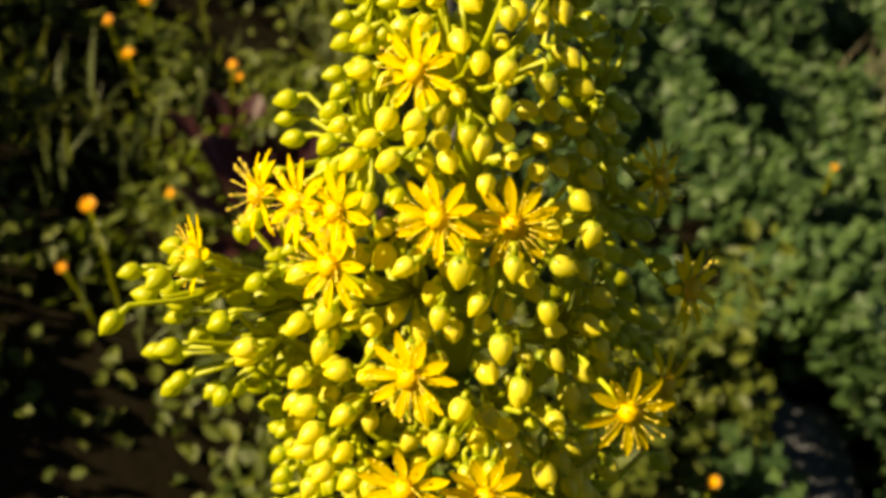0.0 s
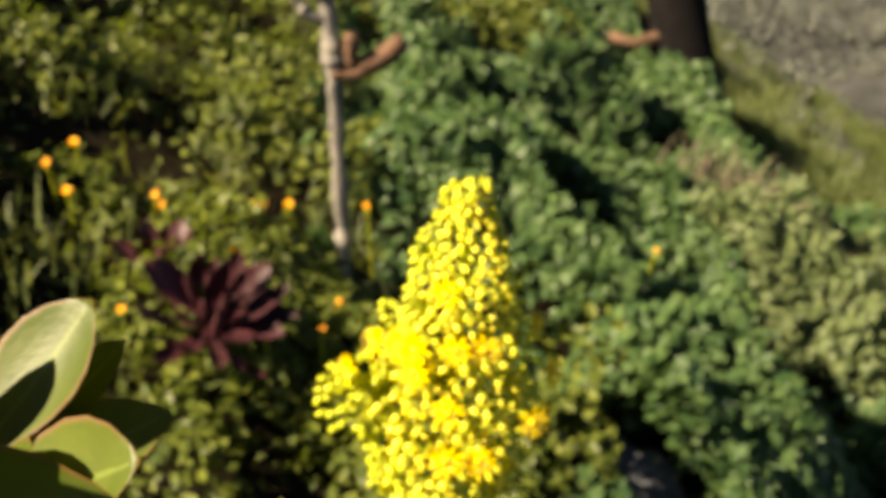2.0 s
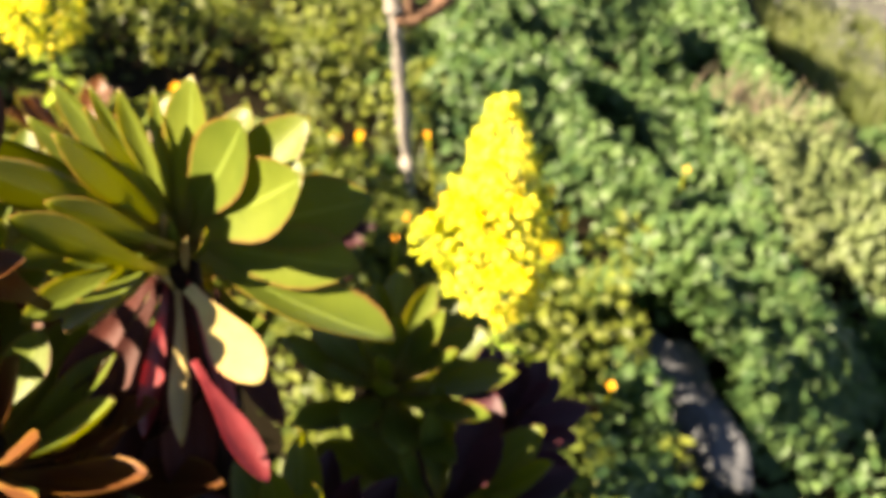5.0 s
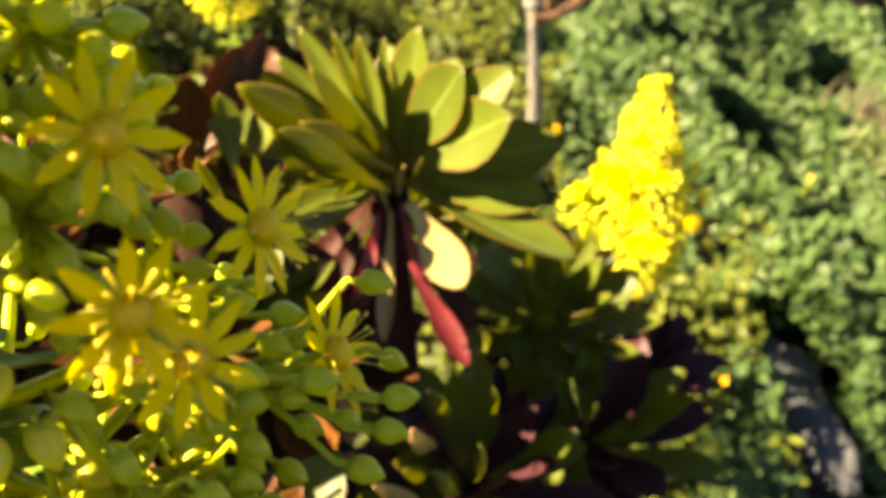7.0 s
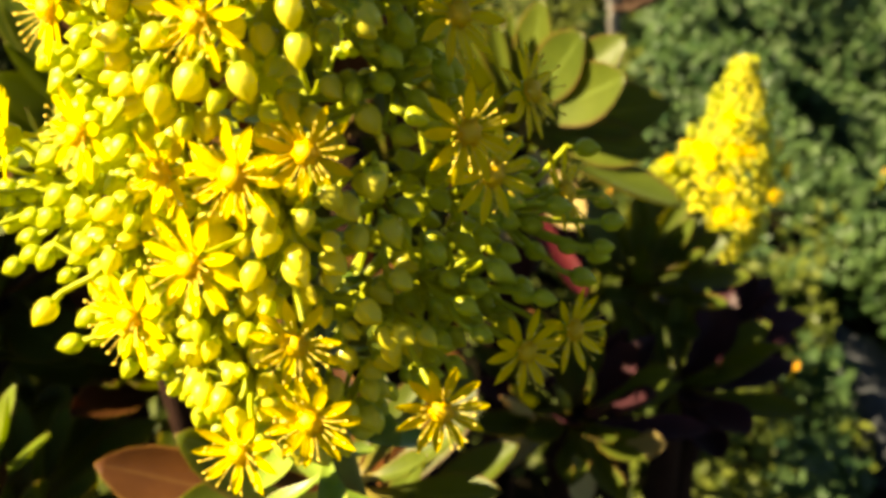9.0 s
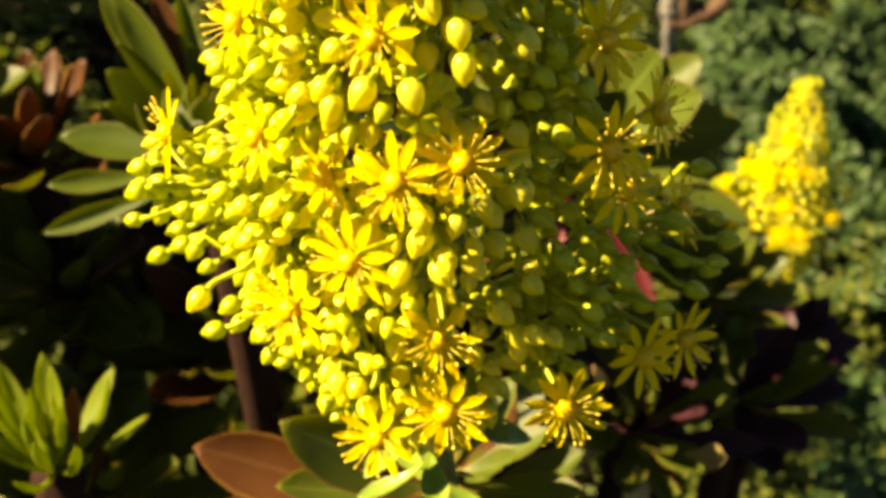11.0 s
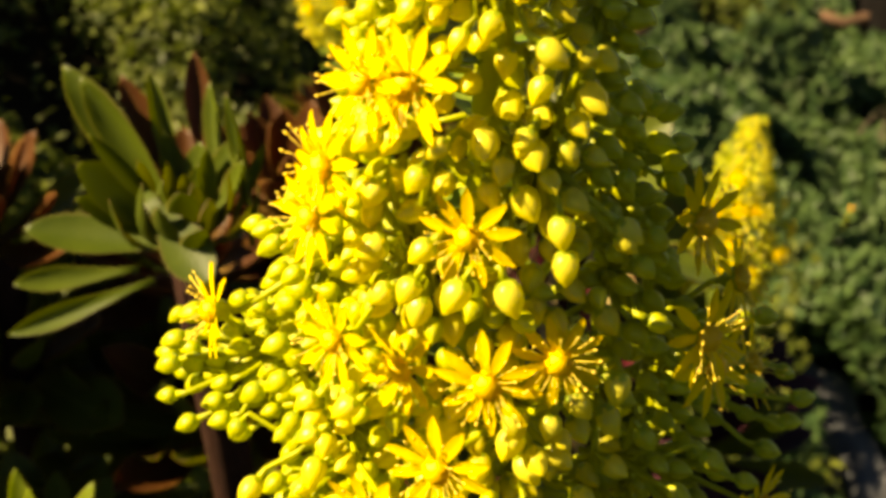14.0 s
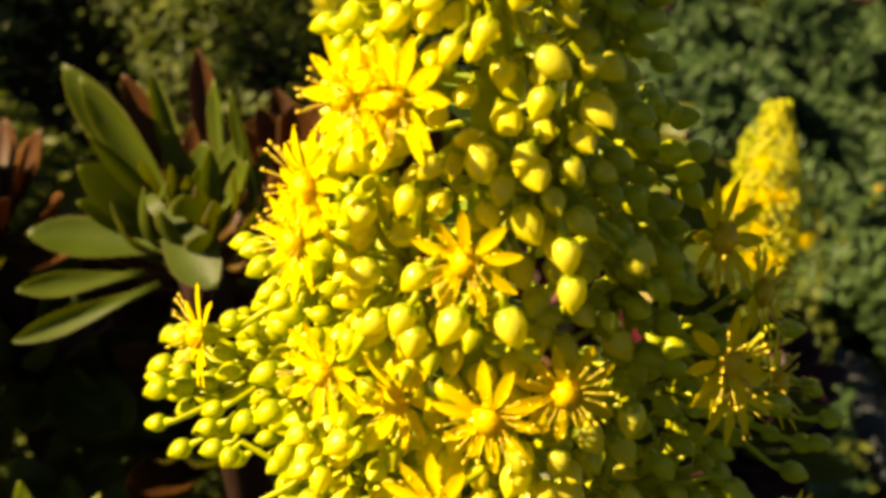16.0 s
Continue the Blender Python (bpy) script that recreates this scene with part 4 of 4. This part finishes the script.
rosette((-0.240, -0.446, 1.088), 0.050, [GREEN_SET, RED_SET], 14, 26, (0.0, -0.2, 1), foot(-0.24, -0.40), "green and bronze leaves round the flowering stem", 1, (-0.05, 0.55),
        [((-0.252, -0.438, 1.068), (-0.326, -0.424, 1.080), 0.85, RED_SET, "dark bronze rounded leaf", (-0.2, -0.8, 0.5)), ((-0.250, -0.445, 1.055), (-0.318, -0.434, 1.060), 0.80, RED_SET, "dark bronze rounded leaf", (-0.2, -0.7, 0.6)),
         ((-0.228, -0.452, 1.082), (-0.290, -0.450, 1.117), 0.85, GREEN_SET, "", (-0.2, -0.8, 0.6)), ((-0.232, -0.455, 1.072), (-0.282, -0.470, 1.082), 0.80, GREEN_SET, "", (-0.2, -0.7, 0.7))])
rosette((-0.098, -0.035, 0.895), 0.072, G, 26, 27, (0.15, -0.3, 1), foot(-0.10, 0.05), "dark green aeonium rosette in shade", 0, (0.1, 1.1))
rosette((-0.150, -0.175, 0.890), 0.075, [GREEN_SET, GREEN_SET, DARK_SET], 26, 28, (0.1, -0.3, 1), foot(-0.15, -0.10), "shaded green aeonium rosette under the others", 2, (0.1, 1.1),
        [((-0.146, -0.195, 0.925), (-0.139, -0.238, 0.968), 0.9, GREEN_SET, "", (-0.5, -0.5, 0.6)), ((-0.140, -0.155, 0.925), (-0.130, -0.188, 0.967), 0.7, GREEN_SET, "", (-0.6, -0.5, 0.6)),
         ((-0.168, -0.185, 0.930), (-0.172, -0.225, 0.972), 0.6, OLD_SET, "pale pink-edged leaf", (-0.5, -0.6, 0.5)), ((-0.160, -0.185, 0.950), (-0.163, -0.221, 0.998), 0.5, GREEN_SET, "", (-0.7, -0.5, 0.4)),
         ((-0.158, -0.235, 0.945), (-0.160, -0.274, 0.997), 0.5, GREEN_SET, "", (-0.7, -0.6, 0.3)), ((-0.176, -0.235, 0.940), (-0.187, -0.270, 0.988), 0.4, OLD_SET, "pale pink-edged leaf", (-0.6, -0.6, 0.4)),
         ((-0.165, -0.180, 0.905), (-0.177, -0.215, 0.943), 0.5, GREEN_SET, "", (-0.6, -0.6, 0.5)), ((-0.143, -0.165, 0.975), (-0.137, -0.190, 1.005), 0.6, GREEN_SET, "", (-0.6, -0.6, 0.5)), ((-0.125, -0.235, 0.925), (-0.106, -0.276, 0.958), 0.7, OLD_SET, "pale pink-edged leaf", (-0.5, -0.6, 0.6)),
         ((-0.150, -0.230, 0.905), (-0.150, -0.275, 0.940), 0.7, GREEN_SET, "", (-0.6, -0.6, 0.5))])
rosette((-0.030, -0.020, 0.845), 0.055, [DARK_SET], 20, 29, (0.2, -0.3, 1), foot(-0.03, 0.10), "dark purple aeonium rosette in shade", 0, (0.1, 1.1))
rosette((-0.260, -0.320, 0.940), 0.085, GR, 26, 30, (0.0, -0.3, 1), foot(-0.28, -0.25), "deep shaded aeonium rosette under the flowers", 1, (0.1, 1.1))
rosette((-0.450, -0.270, 0.900), 0.085, G, 24, 32, (0.0, -0.2, 1), foot(-0.46, -0.20), "shaded bronze aeonium rosette among stems", 0, (0.1, 1.1))
rosette((-0.340, -0.350, 0.880), 0.080, G, 22, 33, (0.0, -0.2, 1), foot(-0.35, -0.28), "shaded green aeonium rosette low in the bush", 1, (0.1, 1.1))
rosette((-0.192, 0.015, 0.950), 0.078, GR, 24, 34, (0.1, -0.3, 1), foot(-0.20, 0.06), "shaded aeonium rosette below the bright one", 1, (0.1, 1.1),
        [((-0.186, 0.018, 0.955), (-0.135, 0.055, 0.998), 1.2, GREEN_SET, ""), ((-0.186, 0.010, 0.955), (-0.114, -0.012, 0.987), 1.2, GREEN_SET, "")])
for k, (x, y, z) in enumerate(((-0.50, -0.17, 0.965), (-0.43, -0.165, 0.93), (-0.40, -0.11, 0.99), (-0.37, -0.19, 0.94))):
    rosette((x, y, z), 0.100, [GR, G, [RED_SET]][k % 3], 24, 50 + k, (0, -0.25, 1), foot(x, y + 0.06), "shaded aeonium rosette deep inside the bush", 0, (0.05, 1.1))
# added as a leafy roof to shade lower leaves; the last hides lit weeds
for k, (x, y, z) in enumerate(((-0.275, -0.180, 0.990), (-0.280, -0.083, 1.026), (-0.250, -0.150, 0.960), (-0.075, -0.095, 0.850))):
    rosette((x, y, z), 0.080, [[RED_SET, GREEN_SET], G, [RED_SET], [GREEN_SET, GREEN_SET, DARK_SET]][k], 24, 70 + k, (0.05, -0.25, 1), foot(x, y + 0.06),
            ("bronze aeonium rosette in the shade of the bush", "green aeonium rosette added to shade those below", "bronze aeonium rosette low inside the bush", "dark aeonium rosette low in the shade")[k], 0, (0.05, 1.0))
# added up-sun, mostly out of view, to throw shade into the bush
for k, (x, y, z) in enumerate(((-0.66, -0.20, 1.11), (-0.59, -0.21, 1.07), (-0.70, -0.08, 1.08))):
    rosette((x, y, z), 0.110, [GR, G][k % 2], 26, 60 + k, (0, -0.1, 1), foot(x, y + 0.06), "aeonium rosette added sunward to shade the bush", 0, (0.0, 1.1))
# never in view: added only to keep sun off stems and low leaves
for k, (x, y, z) in enumerate(((-0.60, -0.28, 1.03), (-0.60, -0.42, 1.00), (-0.60, -0.13, 1.02), (-0.72, -0.33, 1.08))):
    rosette((x, y, z), 0.095, [GR, G, [RED_SET]][k % 3], 24, 40 + k, (0, -0.2, 1), foot(x, y + 0.06), "unseen aeonium rosette added to shade the stems", 0, (0.05, 1.1))
rosette((-0.385, 0.555, 0.780), 0.090, GR, 24, 35, (0.1, -0.2, 1), foot(-0.34, 0.58), "green aeonium rosette under the back flower spike", 0, (0.0, 0.8))
rosette((-0.180, 1.165, 0.285), 0.125, [STRAP_SET, DARK_SET], 30, 31, (0.25, -0.4, 1), foot(-0.18, 1.17), "dark purple plant with strappy leaves on the bank", 0, (0.0, 1.35))

rosette((-0.262, 1.340, 0.275), 0.095, [STRAP_SET, DARK_SET], 18, 38, (0.1, -0.3, 1), foot(-0.26, 1.35), "small dark purple plant with strappy leaves", 0, (0.3, 1.35))


# ---- pruned young tree ----
tree = thing("pruned_sapling", foot(0.03, 1.535), "slender grey pruned sapling with stubby cut branches", "tree")
o = Vector(tree.location)
pts = [Vector(p) for p in ((0.03, 1.535, 0.14), (0.034, 1.533, 0.25), (0.028, 1.532, 0.40), (0.025, 1.53, 0.50), (0.024, 1.53, 0.535), (0.022, 1.532, 0.56), (0.018, 1.535, 0.59), (0.012, 1.54, 0.66), (0.010, 1.55, 0.74), (0.022, 1.56, 0.90), (0.035, 1.56, 1.10))]
RADII = [0.0150, 0.0128, 0.0118, 0.0112, 0.0135, 0.021, 0.014, 0.013, 0.020, 0.011, 0.009]
fine, girth = [], []
for k in range(len(pts) - 1):
    for n in range(5):
        fine.append(pts[k].lerp(pts[k + 1], n / 5))
        girth.append((RADII[k] + (RADII[k + 1] - RADII[k]) * n / 5) * (1.16 if (k * 5 + n) % 4 == 0 else 0.97))
v, f = rough_tube([p - o for p in fine], girth, 18, 0.0045, 3)
part("trunk", mesh("trunk", v, f, [GREYBARK]), tree)
STUBS = (((0.022, 1.532, 0.535), (0.075, 1.52, 0.545), 0.014), ((0.070, 1.522, 0.545), (0.138, 1.52, 0.590), 0.016), ((0.052, 1.525, 0.55), (0.050, 1.51, 0.605), 0.011),
         ((0.015, 1.535, 0.62), (-0.030, 1.53, 0.645), 0.009), ((-0.030, 1.53, 0.645), (-0.060, 1.53, 0.72), 0.006), ((0.012, 1.54, 0.655), (-0.012, 1.53, 0.69), 0.010), ((0.016, 1.55, 0.70), (0.062, 1.545, 0.80), 0.007))
for a, b, r in STUBS:
    v, f = rough_tube([p - o for p in bend(a, b, -0.005, 9)], [r * k for k in (1.25, 1.0, 1.2, 0.92, 1.1, 0.9, 1.15, 0.95, 1.12, 0.8)], 11, 0.0045, a[2] * 10)
    part("branch", mesh("branch", v, f, [CUTWOOD if a[0] > 0.02 else GREYBARK]), tree, None, "reddish-brown knobbly cut branch" if a[0] > 0.02 else "")

# ---- trunk at the bank's corner, its bark darkened as if shaded ----
big = thing("tree_trunk", (1.34, 3.45, height(1.34, 3.45) - 0.05), "tree trunk at the edge of the bank, bark darkened as if in shade", "tree")
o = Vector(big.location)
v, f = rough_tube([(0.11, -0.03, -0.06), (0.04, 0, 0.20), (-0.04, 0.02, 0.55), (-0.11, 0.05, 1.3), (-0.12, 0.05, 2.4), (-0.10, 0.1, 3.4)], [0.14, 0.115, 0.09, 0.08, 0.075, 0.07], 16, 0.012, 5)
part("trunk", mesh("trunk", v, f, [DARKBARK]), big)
v, f = rough_tube([(-0.01, 0, 0.27), (-0.09, -0.02, 0.29), (-0.17, -0.03, 0.27), (-0.25, -0.02, 0.30)], [0.03, 0.022, 0.02, 0.016], 10, 0.008, 6)
part("branch", mesh("branch", v, f, [CUTWOOD]), big, None, "broken brown branch stub")

# ---- stone ----
def stone(place, size, turn, seed, label):
    bm = bmesh.new()
    bmesh.ops.create_icosphere(bm, subdivisions=5, radius=1.0)
    for v in bm.verts:
        d = v.co.normalized()
        k = (abs(d.x) ** 4 + abs(d.y) ** 4 + abs(d.z) ** 4) ** -0.25
        p = d * k
        p += noise.noise_vector(p * 1.3 + Vector((seed, 0, 0))) * 0.22 + noise.noise_vector(p * 5) * 0.05 + noise.noise_vector(p * 14) * 0.018
        v.co = Vector((p.x * size[0], p.y * size[1], p.z * size[2]))
    me = bpy.data.meshes.new("stone")
    bm.to_mesh(me)
    bm.free()
    me.materials.append(STONE)
    me.polygons.foreach_set("use_smooth", [True] * len(me.polygons))
    ob = tagged(new("stone", me), label, "stone")
    ob.matrix_world = pose(*place, *turn)
    return ob


stone((0.52, 1.10, -0.14), (0.065, 0.21, 0.07), (3, 20, 6), 4.0, "long grey stone half buried among ivy, darkened as if in shade")


# ---- marigolds ----
def marigold_meshes():
    verts, faces = [], []
    for ring, (r, lift, cnt) in enumerate(((1.0, 0.15, 12), (0.72, 0.45, 10))):
        for k in range(cnt):
            a = 2 * math.pi * (k + ring * 0.5) / cnt
            d, t = Vector((math.cos(a), math.sin(a), 0)), Vector((-math.sin(a), math.cos(a), 0))
            i = len(verts)
            verts += [d * 0.15 - t * 0.06, d * 0.15 + t * 0.06, d * r * 0.8 + t * 0.17 + Vector((0, 0, lift * 0.6)), d * r + Vector((0, 0, lift * 0.7)), d * r * 0.8 - t * 0.17 + Vector((0, 0, lift * 0.6))]
            faces.append((i, i + 1, i + 2, i + 3, i + 4))
    v, f = tube([(0, 0, -0.06), (0, 0, 0.08), (0, 0, 0.16)], [0.14, 0.26, 0.16], 10)
    return mesh("petals", verts, faces, [ORANGE], smooth=False), mesh("heart", v, f, [CARPEL])


PETALS_O, HEART_O = marigold_meshes()


def marigold(x, y, z, size, seed):
    rnd = random.Random(seed)
    g = Vector(foot(x + rnd.uniform(-0.03, 0.03), y + 0.03))
    top = thing("marigold", g, "small orange marigold on a thin green stalk", "flower", "orange marigolds")
    head = Vector((x, y, z)) - g
    v, f = tube(bend((0, 0, 0), head, 0.01, 5), [0.0013] * 6, 6)
    part("stalk", mesh("stalk", v, f, [STALK]), top)
    m = facing(head, (rnd.uniform(-0.6, 0.1), rnd.uniform(-1.0, -0.4), 0.9), rnd.uniform(0, 6), size)
    part("petals", PETALS_O, top, m)
    part("heart", HEART_O, top, m)


for k, (x, y, z) in enumerate(((0.074, 1.495, 0.303), (-0.121, 1.555, 0.285), (-0.148, 1.376, 0.290), (0.719, 1.773, 0.03), (-0.279, 1.502, 0.335), (-0.353, 1.022, 0.389),
                               (-0.387, 1.005, 0.322), (0.327, 0.944, 0.075), (-0.057, 1.580, 0.270), (-0.02, 1.16, 0.27), (-0.450, 1.518, 0.394), (-0.412, 1.458, 0.370), (-0.304, 1.166, 0.320), (0.013, 1.329, 0.215), (-0.105, 1.580, 0.272), (-0.268, 1.490, 0.322), (-0.100, 1.150, 0.285), (-0.420, 1.62, 0.385))):
    marigold(x, y, z, 0.0064 + 0.003 * (k % 3) / 2, k)
